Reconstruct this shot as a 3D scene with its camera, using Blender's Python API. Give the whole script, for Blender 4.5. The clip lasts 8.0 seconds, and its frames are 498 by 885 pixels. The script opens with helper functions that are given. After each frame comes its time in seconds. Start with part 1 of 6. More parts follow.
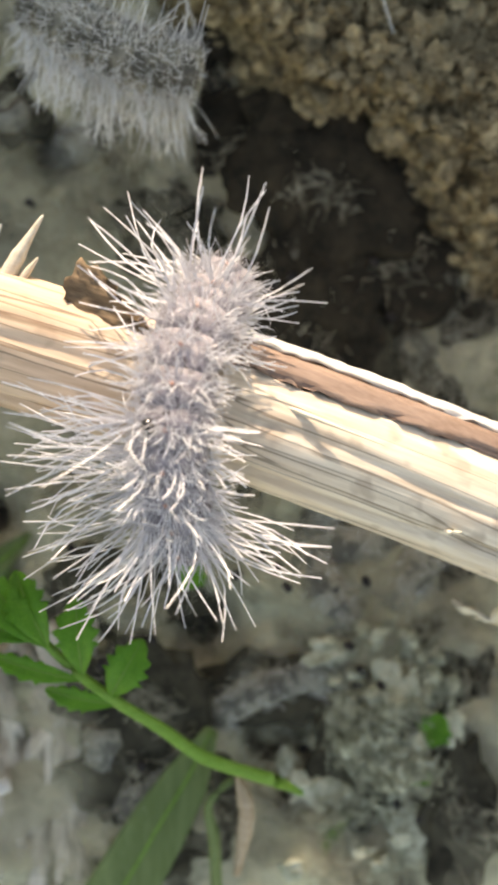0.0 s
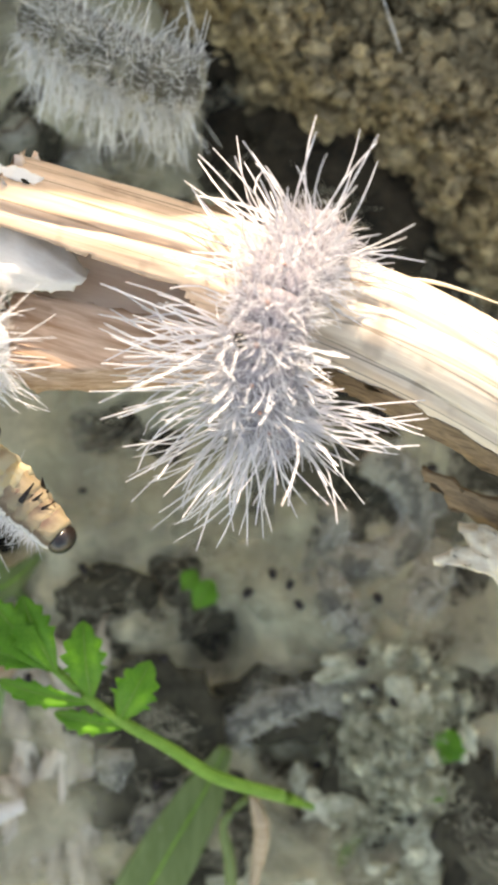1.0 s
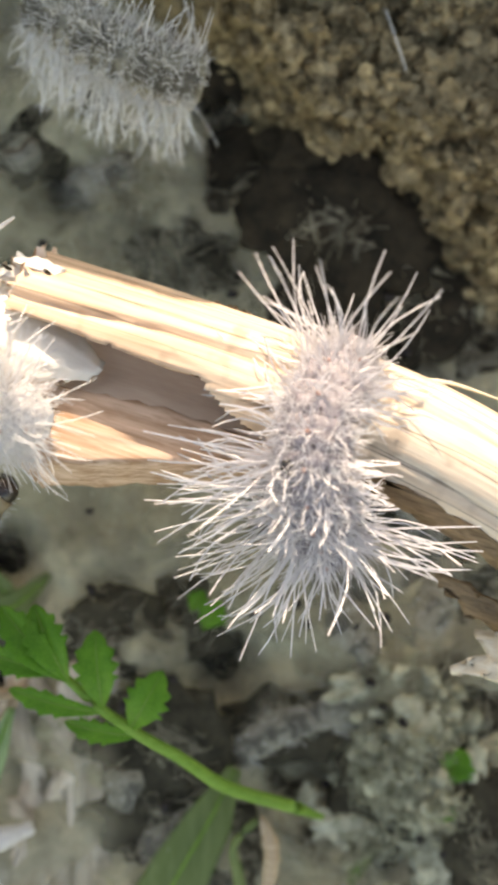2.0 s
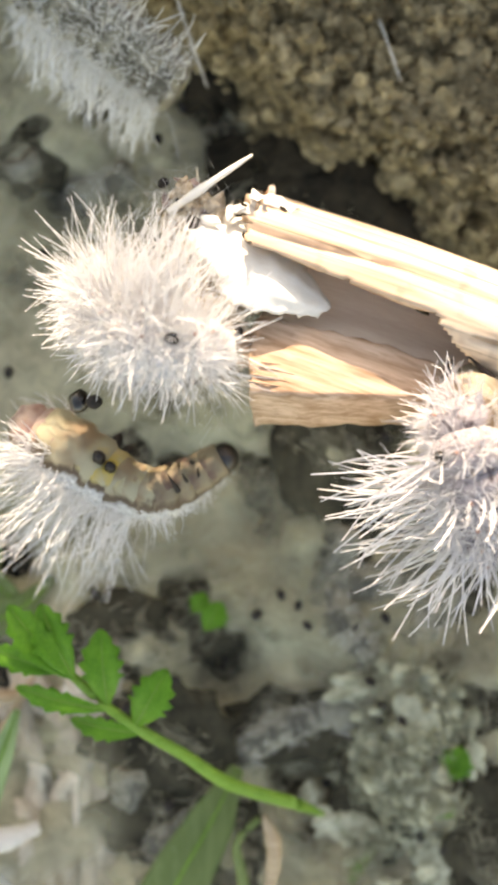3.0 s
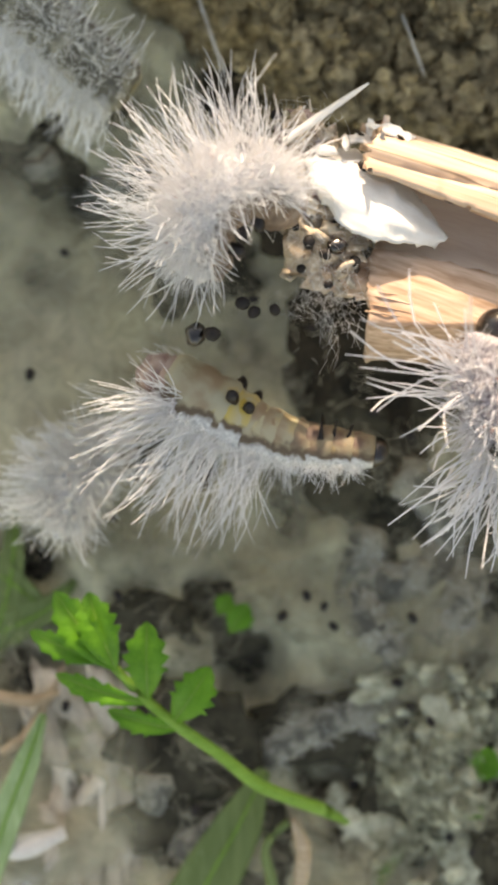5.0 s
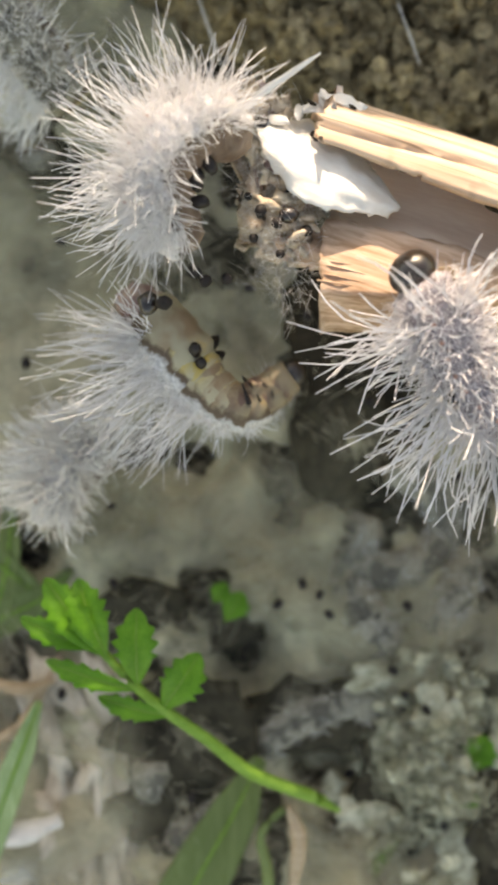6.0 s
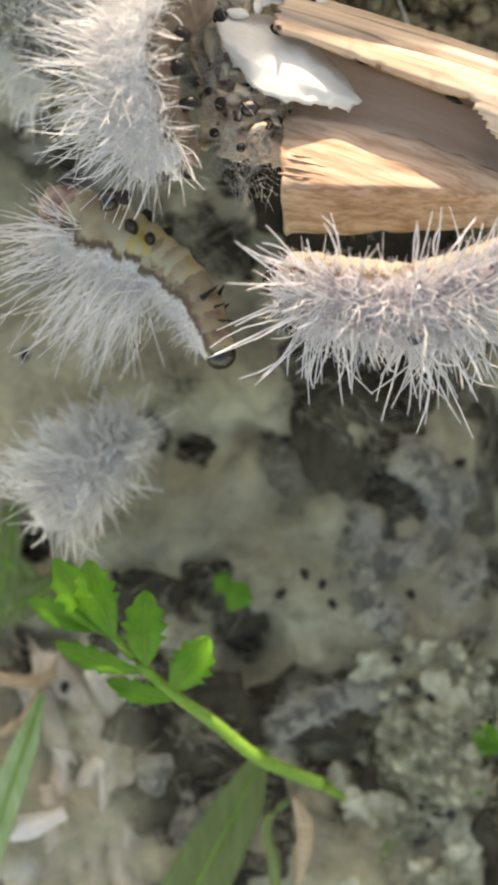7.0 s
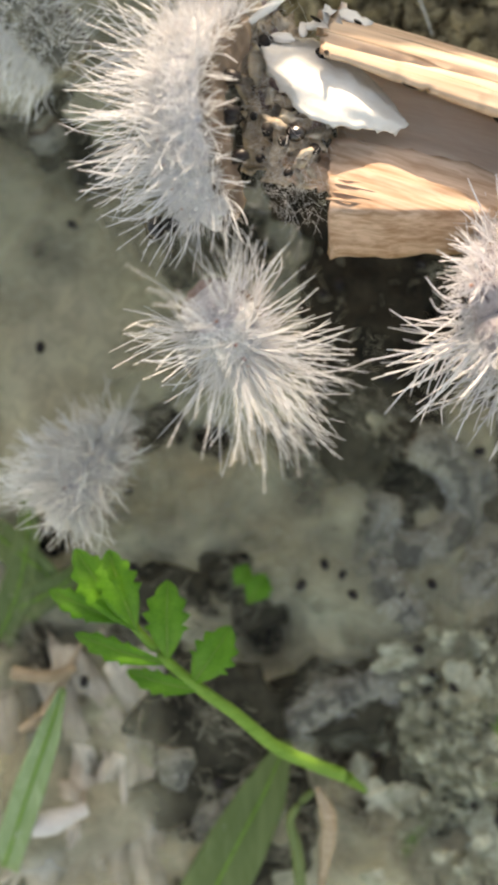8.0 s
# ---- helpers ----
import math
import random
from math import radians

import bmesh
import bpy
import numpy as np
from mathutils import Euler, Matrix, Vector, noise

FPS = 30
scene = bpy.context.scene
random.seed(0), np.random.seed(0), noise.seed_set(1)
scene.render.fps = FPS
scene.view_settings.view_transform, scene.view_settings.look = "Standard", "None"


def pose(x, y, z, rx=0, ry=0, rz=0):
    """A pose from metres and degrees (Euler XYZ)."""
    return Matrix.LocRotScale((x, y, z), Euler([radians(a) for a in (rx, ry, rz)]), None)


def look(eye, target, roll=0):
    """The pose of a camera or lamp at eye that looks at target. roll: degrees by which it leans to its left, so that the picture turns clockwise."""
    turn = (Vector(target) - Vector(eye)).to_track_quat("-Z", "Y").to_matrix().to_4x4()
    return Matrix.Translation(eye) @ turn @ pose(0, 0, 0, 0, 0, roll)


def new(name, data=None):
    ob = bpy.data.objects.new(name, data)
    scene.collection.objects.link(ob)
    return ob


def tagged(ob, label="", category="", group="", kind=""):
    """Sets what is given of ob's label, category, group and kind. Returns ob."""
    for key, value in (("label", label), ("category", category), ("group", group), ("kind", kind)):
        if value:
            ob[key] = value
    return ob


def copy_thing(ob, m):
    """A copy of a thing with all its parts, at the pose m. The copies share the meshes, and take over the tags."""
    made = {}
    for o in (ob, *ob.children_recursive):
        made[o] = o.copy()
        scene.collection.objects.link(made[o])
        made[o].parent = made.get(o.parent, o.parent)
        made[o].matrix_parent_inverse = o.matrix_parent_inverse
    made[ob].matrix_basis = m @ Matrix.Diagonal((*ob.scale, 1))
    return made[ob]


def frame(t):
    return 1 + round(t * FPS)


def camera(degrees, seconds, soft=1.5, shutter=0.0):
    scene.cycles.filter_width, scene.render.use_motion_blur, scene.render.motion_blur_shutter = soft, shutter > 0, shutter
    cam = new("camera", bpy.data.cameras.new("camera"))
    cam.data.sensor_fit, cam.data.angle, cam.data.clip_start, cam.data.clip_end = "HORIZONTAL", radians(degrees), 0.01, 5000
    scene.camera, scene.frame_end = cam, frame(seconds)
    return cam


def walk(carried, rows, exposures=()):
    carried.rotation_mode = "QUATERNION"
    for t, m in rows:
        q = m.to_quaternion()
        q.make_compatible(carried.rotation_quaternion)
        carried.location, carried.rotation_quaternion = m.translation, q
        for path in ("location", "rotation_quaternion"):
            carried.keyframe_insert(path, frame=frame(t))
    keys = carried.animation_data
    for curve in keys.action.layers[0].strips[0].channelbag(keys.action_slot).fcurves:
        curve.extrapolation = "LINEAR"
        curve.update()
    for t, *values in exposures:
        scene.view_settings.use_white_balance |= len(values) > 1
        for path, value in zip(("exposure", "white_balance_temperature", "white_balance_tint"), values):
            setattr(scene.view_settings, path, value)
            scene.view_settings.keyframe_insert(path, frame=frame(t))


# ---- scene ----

MM = 0.001


def eye(x, y, z, turn):
    """The camera's pose in millimetres: it looks straight down."""
    return pose(x * MM, y * MM, z * MM, 0, 0, turn)


def held(x, y, z, roll, turn):
    """The pose of a thing in millimetres: rolled about its own length, then turned about the vertical."""
    return pose(x * MM, y * MM, z * MM, 0, 0, turn) @ pose(0, 0, 0, roll, 0, 0)


cam = camera(31.0, 8.0, soft=3.9, shutter=0.25)
cam.data.dof.use_dof = True
cam.data.dof.focus_distance = 0.076
cam.data.dof.aperture_fstop = 34.0
walk(cam, [
    (0.0, eye(3.32, -5.30, 108.5, 1.49)),
    (0.5, eye(2.40, -4.34, 109.2, 0.95)),
    (1.0, eye(2.06, -3.17, 108.6, 0.89)),
    (1.5, eye(1.15, -1.72, 107.8, 0.80)),
    (3.0, eye(1.22, -0.35, 110.0, 0.10)),
    (3.5, eye(0.00, 0.00, 110.0, 0.00)),
    (4.0, eye(-1.35, 0.62, 109.8, -0.22)),
    (5.5, eye(-1.63, -1.01, 109.0, -0.44)),
    (6.0, eye(-1.13, -1.70, 109.3, -0.40)),
    (6.5, eye(-0.45, -2.81, 109.2, -0.80)),
    (7.0, eye(-1.25, -2.94, 108.8, -1.08)),
    (7.5, eye(-2.27, -2.90, 108.0, -1.50)),
    (8.0, eye(-3.38, -3.98, 108.1, -1.80)),
], exposures=[(0.0, 1.38, 9900, 13), (0.5, 1.76, 9700, 12), (1.0, 1.87, 10200, 14), (1.5, 1.37, 10200, 14.5), (3.0, 1.88, 10900, 14.5), (3.5, 1.87, 10900, 14.5), (4.0, 1.74, 10900, 14.5), (5.5, 1.53, 10900, 14.5), (6.5, 1.57, 10800, 14), (7.0, 1.60, 10800, 14), (8.0, 1.53, 10800, 14)])

# ---- light ----
SUN_AT = Vector((0.02, 0.90, 0.345)).normalized()
world = bpy.data.worlds.new("sky")
scene.world = world
world.use_nodes = True
sky = world.node_tree.nodes.new("ShaderNodeTexSky")
sky.sky_type = "NISHITA"
sky.sun_disc = False
sky.sun_elevation = math.asin(SUN_AT.z)
sky.sun_rotation = math.atan2(SUN_AT.x, SUN_AT.y)
world.node_tree.links.new(sky.outputs[0], world.node_tree.nodes["Background"].inputs[0])
world.node_tree.nodes["Background"].inputs[1].default_value = 0.15
sun = new("sun", bpy.data.lights.new("sun", "SUN"))
sun.data.energy = 2.6
sun.data.angle = radians(1.0)
sun.data.color = (0.94, 0.955, 1.0)
sun.matrix_world = look(SUN_AT, (0, 0, 0))


# ---- materials ----
def mat(name, dark, light, size, rough=0.8, bump=0.4, stretch=(1, 1, 1), fine=6.0, spots=None, island=0.0, through_light=0.0, gloss=0.3, ramp=(0.35, 0.68)):
    """Two colours mixed by noise of a size in mm, with finer grain in relief; spots: colour, size in mm and share."""
    m = bpy.data.materials.new(name)
    m.use_nodes = True
    n, l = m.node_tree.nodes, m.node_tree.links
    b = n["Principled BSDF"]
    co = n.new("ShaderNodeTexCoord")
    mp = n.new("ShaderNodeMapping")
    mp.inputs["Scale"].default_value = [s / (size * MM) for s in stretch]
    l.new(co.outputs["Object"], mp.inputs[0])
    big = n.new("ShaderNodeTexNoise")
    big.inputs["Scale"].default_value = 1.0
    big.inputs["Detail"].default_value = 5.0
    big.inputs["Roughness"].default_value = 0.62
    l.new(mp.outputs[0], big.inputs["Vector"])
    small = n.new("ShaderNodeTexNoise")
    small.inputs["Scale"].default_value = fine
    small.inputs["Detail"].default_value = 3.0
    l.new(mp.outputs[0], small.inputs["Vector"])
    mix = n.new("ShaderNodeMix")
    mix.data_type = "FLOAT"
    mix.inputs[0].default_value = 0.35
    l.new(big.outputs["Fac"], mix.inputs[2])
    l.new(small.outputs["Fac"], mix.inputs[3])
    rp = n.new("ShaderNodeValToRGB")
    rp.color_ramp.elements[0].position, rp.color_ramp.elements[1].position = ramp
    rp.color_ramp.elements[0].color = (*dark, 1)
    rp.color_ramp.elements[1].color = (*light, 1)
    l.new(mix.outputs[0], rp.inputs[0])
    out = rp.outputs[0]
    if spots:
        sp = n.new("ShaderNodeTexNoise")
        sp.inputs["Scale"].default_value = 1 / (spots[1] * MM)
        sp.inputs["Detail"].default_value = 2.0
        l.new(co.outputs["Object"], sp.inputs["Vector"])
        sr = n.new("ShaderNodeMapRange")
        sr.inputs[1].default_value, sr.inputs[2].default_value = 1 - spots[2] - 0.06, 1 - spots[2] + 0.06
        l.new(sp.outputs["Fac"], sr.inputs[0])
        sm = n.new("ShaderNodeMix")
        sm.data_type = "RGBA"
        sm.inputs[7].default_value = (*spots[0], 1)
        l.new(sr.outputs[0], sm.inputs[0])
        l.new(out, sm.inputs[6])
        out = sm.outputs[2]
    if island:
        geo = n.new("ShaderNodeNewGeometry")
        hv = n.new("ShaderNodeHueSaturation")
        mr = n.new("ShaderNodeMapRange")
        mr.inputs[3].default_value, mr.inputs[4].default_value = 1 - island, 1 + island
        l.new(geo.outputs["Random Per Island"], mr.inputs[0])
        l.new(mr.outputs[0], hv.inputs["Value"])
        l.new(out, hv.inputs["Color"])
        out = hv.outputs[0]
    l.new(out, b.inputs["Base Color"])
    b.inputs["Roughness"].default_value = rough
    b.inputs["Specular IOR Level"].default_value = gloss
    if bump:
        bp = n.new("ShaderNodeBump")
        bp.inputs["Strength"].default_value = bump
        bp.inputs["Distance"].default_value = size * MM * 0.12
        l.new(mix.outputs[0], bp.inputs["Height"])
        l.new(bp.outputs[0], b.inputs["Normal"])
    if through_light:
        tr = n.new("ShaderNodeBsdfTranslucent")
        l.new(out, tr.inputs[0])
        ms = n.new("ShaderNodeMixShader")
        ms.inputs[0].default_value = through_light
        l.new(b.outputs[0], ms.inputs[1])
        l.new(tr.outputs[0], ms.inputs[2])
        l.new(ms.outputs[0], n["Material Output"].inputs[0])
    return m


WOOD = mat("dry stalk wood", (0.50, 0.36, 0.26), (0.86, 0.74, 0.61), 1.0, 0.8, 0.8, (0.06, 1, 1), 3.0, ((0.54, 0.43, 0.34), 3.0, 0.36), ramp=(0.24, 0.62))
SPLIT_WOOD = mat("split stalk wood", (0.40, 0.24, 0.15), (0.70, 0.50, 0.38), 1.0, 0.75, 0.9, (0.06, 1, 1), 3.0, ramp=(0.38, 0.6))
PITH = mat("pinkish pith", (0.74, 0.57, 0.47), (0.88, 0.75, 0.64), 1.2, 0.9, 0.4, (0.12, 1, 1))
PAPER = mat("white papery skin", (0.78, 0.74, 0.68), (0.88, 0.86, 0.82), 1.5, 0.6, 0.4, (0.4, 1, 1), spots=((0.45, 0.38, 0.32), 1.2, 0.16))
BARK = mat("dark bark", (0.10, 0.065, 0.04), (0.38, 0.26, 0.16), 1.4, 0.85, 0.9, (0.12, 1, 1))
PEEL = mat("reddish peeled layer", (0.22, 0.14, 0.105), (0.40, 0.28, 0.225), 2.0, 0.8, 0.4, (0.1, 1, 1))
FRASS = mat("tan frass and silk", (0.40, 0.30, 0.21), (0.80, 0.69, 0.56), 1.0, 0.85, 0.8, spots=((0.14, 0.08, 0.05), 0.8, 0.34))
SPLINTER = mat("pale splinter", (0.70, 0.58, 0.42), (0.86, 0.79, 0.66), 1.0, 0.6, 0.3, (0.2, 1, 1))
HAIR = mat("white bristle", (0.815, 0.805, 0.815), (0.945, 0.935, 0.94), 1.5, 0.5, 0.0, island=0.08, through_light=0.4, gloss=0.3)
MAUVE = mat("mauve-grey bristle", (0.74, 0.715, 0.74), (0.93, 0.915, 0.93), 1.5, 0.5, 0.0, island=0.12, through_light=0.35, gloss=0.3)
FAR_HAIR = mat("dull bristle", (0.82, 0.815, 0.79), (0.95, 0.945, 0.93), 1.5, 0.6, 0.0, island=0.12, through_light=0.2)
LEG = mat("black chitin", (0.008, 0.006, 0.006), (0.03, 0.02, 0.018), 0.8, 0.38, 0.3, gloss=0.35)
HEAD = mat("glossy black head", (0.006, 0.005, 0.005), (0.03, 0.018, 0.014), 0.9, 0.16, 0.9, gloss=0.8)
TAIL = mat("pinkish wrinkled tail", (0.22, 0.13, 0.12), (0.52, 0.40, 0.37), 0.8, 0.6, 0.8)
WART = mat("orange wart", (0.44, 0.24, 0.20), (0.62, 0.40, 0.34), 0.5, 0.5, 0.3)
GROUND = mat("webbed ground", (0.035, 0.029, 0.017), (0.585, 0.55, 0.38), 15.0, 0.95, 0.35, fine=7.0, spots=((0.045, 0.036, 0.022), 11.0, 0.38), ramp=(0.30, 0.50))
ROCK = mat("brown crumbly earth", (0.085, 0.06, 0.03), (0.42, 0.33, 0.195), 3.2, 0.95, 0.9, fine=4.0, spots=((0.07, 0.04, 0.02), 6.0, 0.36))
GRAIN = mat("earth grains", (0.09, 0.065, 0.034), (0.46, 0.37, 0.23), 1.6, 0.9, 0.8, island=0.45)
WEB = mat("grey silk", (0.51, 0.475, 0.375), (0.73, 0.685, 0.56), 2.0, 0.7, 0.0, island=0.3, through_light=0.35)
LICHEN = mat("pale lichen", (0.26, 0.26, 0.17), (0.72, 0.72, 0.57), 1.6, 0.95, 0.7, island=0.25, spots=((0.05, 0.045, 0.03), 1.3, 0.30))
LEAF = mat("fresh green leaf", (0.10, 0.33, 0.02), (0.19, 0.49, 0.045), 1.6, 0.42, 0.3, through_light=0.5, gloss=0.45)
STEM = mat("green stem", (0.15, 0.32, 0.04), (0.26, 0.48, 0.09), 1.5, 0.5, 0.2, (0.2, 1, 1), through_light=0.2)
PALE_GRASS = mat("pale grass blade green", (0.26, 0.40, 0.17), (0.46, 0.60, 0.34), 1.2, 0.45, 0.3, (1, 0.06, 1), through_light=0.3)
GRASS = mat("grass blade green", (0.14, 0.205, 0.065), (0.25, 0.33, 0.135), 1.2, 0.5, 0.3, (1, 0.06, 1), through_light=0.3)
STRAW = mat("dry straw", (0.34, 0.24, 0.15), (0.56, 0.44, 0.32), 1.5, 0.75, 0.4, (0.1, 1, 1))
PALE = mat("bleached litter", (0.55, 0.52, 0.48), (0.80, 0.78, 0.76), 2.0, 0.7, 0.5, (0.2, 1, 1))
# dark brown that paints shade on the ground, and colours the bark specks
SHADE_AND_SPECK = mat("ground shade and bark speck brown", (0.010, 0.008, 0.005), (0.055, 0.042, 0.026), 3.5, 0.95, 0.7)
# mottled brown that paints soft shade between the folds of silk
SOFT_SHADE = mat("soft ground shade brown", (0.012, 0.010, 0.006), (0.10, 0.09, 0.06), 7.0, 0.95, 0.25, fine=5.0)
PALE_SOIL = mat("pale dry litter", (0.42, 0.36, 0.28), (0.86, 0.78, 0.67), 3.2, 0.95, 0.5, (1, 0.2, 1), ramp=(0.30, 0.70))
# black that paints the shade inside hollows of the litter
HOLLOW_SHADE = mat("black hollow shade", (0.008, 0.007, 0.006), (0.03, 0.025, 0.02), 1.5, 0.95, 0.5)


PELLET = mat("dry black dropping", (0.006, 0.005, 0.005), (0.03, 0.022, 0.02), 0.6, 0.6, 0.8, gloss=0.3)


def follow(m, name):
    """Lays a material along a stored coordinate, so that its grain bends with the thing."""
    n, l = m.node_tree.nodes, m.node_tree.links
    at = n.new("ShaderNodeAttribute")
    at.attribute_name = name
    for link in [k for k in l if k.from_socket.name == "Object"]:
        l.new(at.outputs["Vector"], link.to_socket)


def crack(m, size, share):
    """Fine dark cracks along the grain."""
    n, l = m.node_tree.nodes, m.node_tree.links
    b = n["Principled BSDF"]
    old = b.inputs["Base Color"].links[0].from_socket
    co = n.new("ShaderNodeTexCoord")
    mp = n.new("ShaderNodeMapping")
    mp.inputs["Scale"].default_value = (0.018 / (size * MM), 1 / (size * MM), 1 / (size * MM))
    l.new(co.outputs["Object"], mp.inputs[0])
    no = n.new("ShaderNodeTexNoise")
    no.inputs["Scale"].default_value = 1.0
    no.inputs["Detail"].default_value = 2.0
    l.new(mp.outputs[0], no.inputs["Vector"])
    away = n.new("ShaderNodeMath")
    away.operation = "SUBTRACT"
    away.inputs[1].default_value = 0.5
    l.new(no.outputs["Fac"], away.inputs[0])
    size_of = n.new("ShaderNodeMath")
    size_of.operation = "ABSOLUTE"
    l.new(away.outputs[0], size_of.inputs[0])
    mr = n.new("ShaderNodeMapRange")
    mr.inputs[1].default_value, mr.inputs[2].default_value = 0.004, 0.016
    mr.inputs[3].default_value, mr.inputs[4].default_value = share, 0.0
    l.new(size_of.outputs[0], mr.inputs[0])
    mx = n.new("ShaderNodeMix")
    mx.data_type = "RGBA"
    mx.inputs[7].default_value = (0.10, 0.055, 0.03, 1)
    l.new(mr.outputs[0], mx.inputs[0])
    l.new(old, mx.inputs[6])
    l.new(mx.outputs[2], b.inputs["Base Color"])


def weather(m, tint, start, end):
    """A browner tone at the weathered end, running out along the grain."""
    n, l = m.node_tree.nodes, m.node_tree.links
    b = n["Principled BSDF"]
    old = b.inputs["Base Color"].links[0].from_socket
    co = n.new("ShaderNodeTexCoord")
    sep = n.new("ShaderNodeSeparateXYZ")
    l.new(co.outputs["Object"], sep.inputs[0])
    mr = n.new("ShaderNodeMapRange")
    mr.interpolation_type = "SMOOTHSTEP"
    mr.inputs[1].default_value, mr.inputs[2].default_value = start * MM, end * MM
    mr.inputs[3].default_value, mr.inputs[4].default_value = 1.0, 0.0
    l.new(sep.outputs["X"], mr.inputs[0])
    mx = n.new("ShaderNodeMix")
    mx.data_type, mx.blend_type = "RGBA", "MULTIPLY"
    mx.inputs[7].default_value = (*tint, 1)
    l.new(mr.outputs[0], mx.inputs[0])
    l.new(old, mx.inputs[6])
    l.new(mx.outputs[2], b.inputs["Base Color"])


crack(WOOD, 2.1, 0.6)
weather(WOOD, (0.93, 0.81, 0.73), 2, 20)
follow(WOOD, "along")


def skin(name, back, belly, dots, stripe=0.0, patch=None):
    """Caterpillar skin: mottled back, paler belly, with a blotched line along the side."""
    m = mat(name, back, tuple(c * 2.4 for c in back), 0.9, 0.55, 0.7, fine=3.0, spots=(dots, 0.9, 0.38))
    n, l = m.node_tree.nodes, m.node_tree.links
    b = n["Principled BSDF"]
    old = b.inputs["Base Color"].links[0].from_socket
    co = n.new("ShaderNodeTexCoord")
    sep = n.new("ShaderNodeSeparateXYZ")
    l.new(co.outputs["Object"], sep.inputs[0])
    info = n.new("ShaderNodeObjectInfo")
    apart = n.new("ShaderNodeVectorMath")
    apart.operation = "MULTIPLY_ADD"
    apart.inputs[1].default_value = (0.11, 0.07, 0.05)
    l.new(info.outputs["Random"], apart.inputs[0])
    l.new(co.outputs["Object"], apart.inputs[2])
    no = n.new("ShaderNodeTexNoise")
    no.inputs["Scale"].default_value = 380
    no.inputs["Detail"].default_value = 3.0
    l.new(apart.outputs[0], no.inputs["Vector"])
    wob = n.new("ShaderNodeMath")
    wob.operation = "MULTIPLY_ADD"
    wob.inputs[1].default_value = 0.0040
    l.new(no.outputs["Fac"], wob.inputs[0])
    l.new(sep.outputs["Z"], wob.inputs[2])
    rp = n.new("ShaderNodeMapRange")
    rp.inputs[1].default_value, rp.inputs[2].default_value = 0.0023, 0.0028
    l.new(wob.outputs[0], rp.inputs[0])
    line = n.new("ShaderNodeMapRange")
    line.inputs[1].default_value, line.inputs[2].default_value = 0.0014, 0.0019
    l.new(wob.outputs[0], line.inputs[0])
    bel = n.new("ShaderNodeValToRGB")
    bel.color_ramp.elements[0].position, bel.color_ramp.elements[1].position = 0.34, 0.66
    bel.color_ramp.elements[0].color = (belly[0] * 0.72, belly[1] * 0.66, belly[2] * 0.60, 1)
    bel.color_ramp.elements[1].color = (belly[0] * 1.12, belly[1] * 1.0, belly[2] * 0.78, 1)
    for place in (0.45, 0.56):
        bel.color_ramp.elements.new(place).color = (*belly, 1)
    no2 = n.new("ShaderNodeTexNoise")
    no2.inputs["Scale"].default_value = 330
    no2.inputs["Detail"].default_value = 4.0
    no2.inputs["Roughness"].default_value = 0.6
    l.new(apart.outputs[0], no2.inputs["Vector"])
    l.new(no2.outputs["Fac"], bel.inputs[0])
    mx = n.new("ShaderNodeMix")
    mx.data_type = "RGBA"
    side = n.new("ShaderNodeMix")
    side.data_type = "RGBA"
    side.inputs[7].default_value = (0.13, 0.09, 0.06, 1)
    l.new(line.outputs[0], side.inputs[0])
    under = bel.outputs[0]
    if patch:
        no3 = n.new("ShaderNodeTexNoise")
        no3.inputs["Scale"].default_value = 420
        no3.inputs["Detail"].default_value = 2.0
        l.new(apart.outputs[0], no3.inputs["Vector"])
        pr = n.new("ShaderNodeMapRange")
        pr.inputs[1].default_value, pr.inputs[2].default_value = 0.36, 0.58
        l.new(no3.outputs["Fac"], pr.inputs[0])
        along = n.new("ShaderNodeMath")
        along.operation = "ABSOLUTE"
        l.new(sep.outputs["X"], along.inputs[0])
        fade = n.new("ShaderNodeMapRange")
        fade.interpolation_type = "SMOOTHSTEP"
        fade.inputs[1].default_value, fade.inputs[2].default_value = 0.0006, 0.0024
        fade.inputs[3].default_value, fade.inputs[4].default_value = 1.0, 0.0
        l.new(along.outputs[0], fade.inputs[0])
        much = n.new("ShaderNodeMath")
        much.operation = "MULTIPLY"
        l.new(pr.outputs[0], much.inputs[0])
        l.new(fade.outputs[0], much.inputs[1])
        pm = n.new("ShaderNodeMix")
        pm.data_type = "RGBA"
        pm.inputs[7].default_value = (*patch, 1)
        l.new(much.outputs[0], pm.inputs[0])
        l.new(under, pm.inputs[6])
        under = pm.outputs[2]
    l.new(under, side.inputs[6])
    l.new(rp.outputs[0], mx.inputs[0])
    l.new(side.outputs[2], mx.inputs[6])
    l.new(old, mx.inputs[7])
    top = n.new("ShaderNodeMapRange")
    top.inputs[1].default_value, top.inputs[2].default_value = 0.0042, 0.0047
    top.inputs[4].default_value = stripe
    l.new(wob.outputs[0], top.inputs[0])
    st = n.new("ShaderNodeMix")
    st.data_type = "RGBA"
    st.inputs[7].default_value = (0.02, 0.018, 0.015, 1)
    l.new(top.outputs[0], st.inputs[0])
    l.new(mx.outputs[2], st.inputs[6])
    l.new(st.outputs[2], b.inputs["Base Color"])
    b.inputs["Subsurface Weight"].default_value = 0.15
    b.inputs["Subsurface Radius"].default_value = (0.0008, 0.0006, 0.0004)
    b.inputs["Subsurface Scale"].default_value = 1.0
    return m


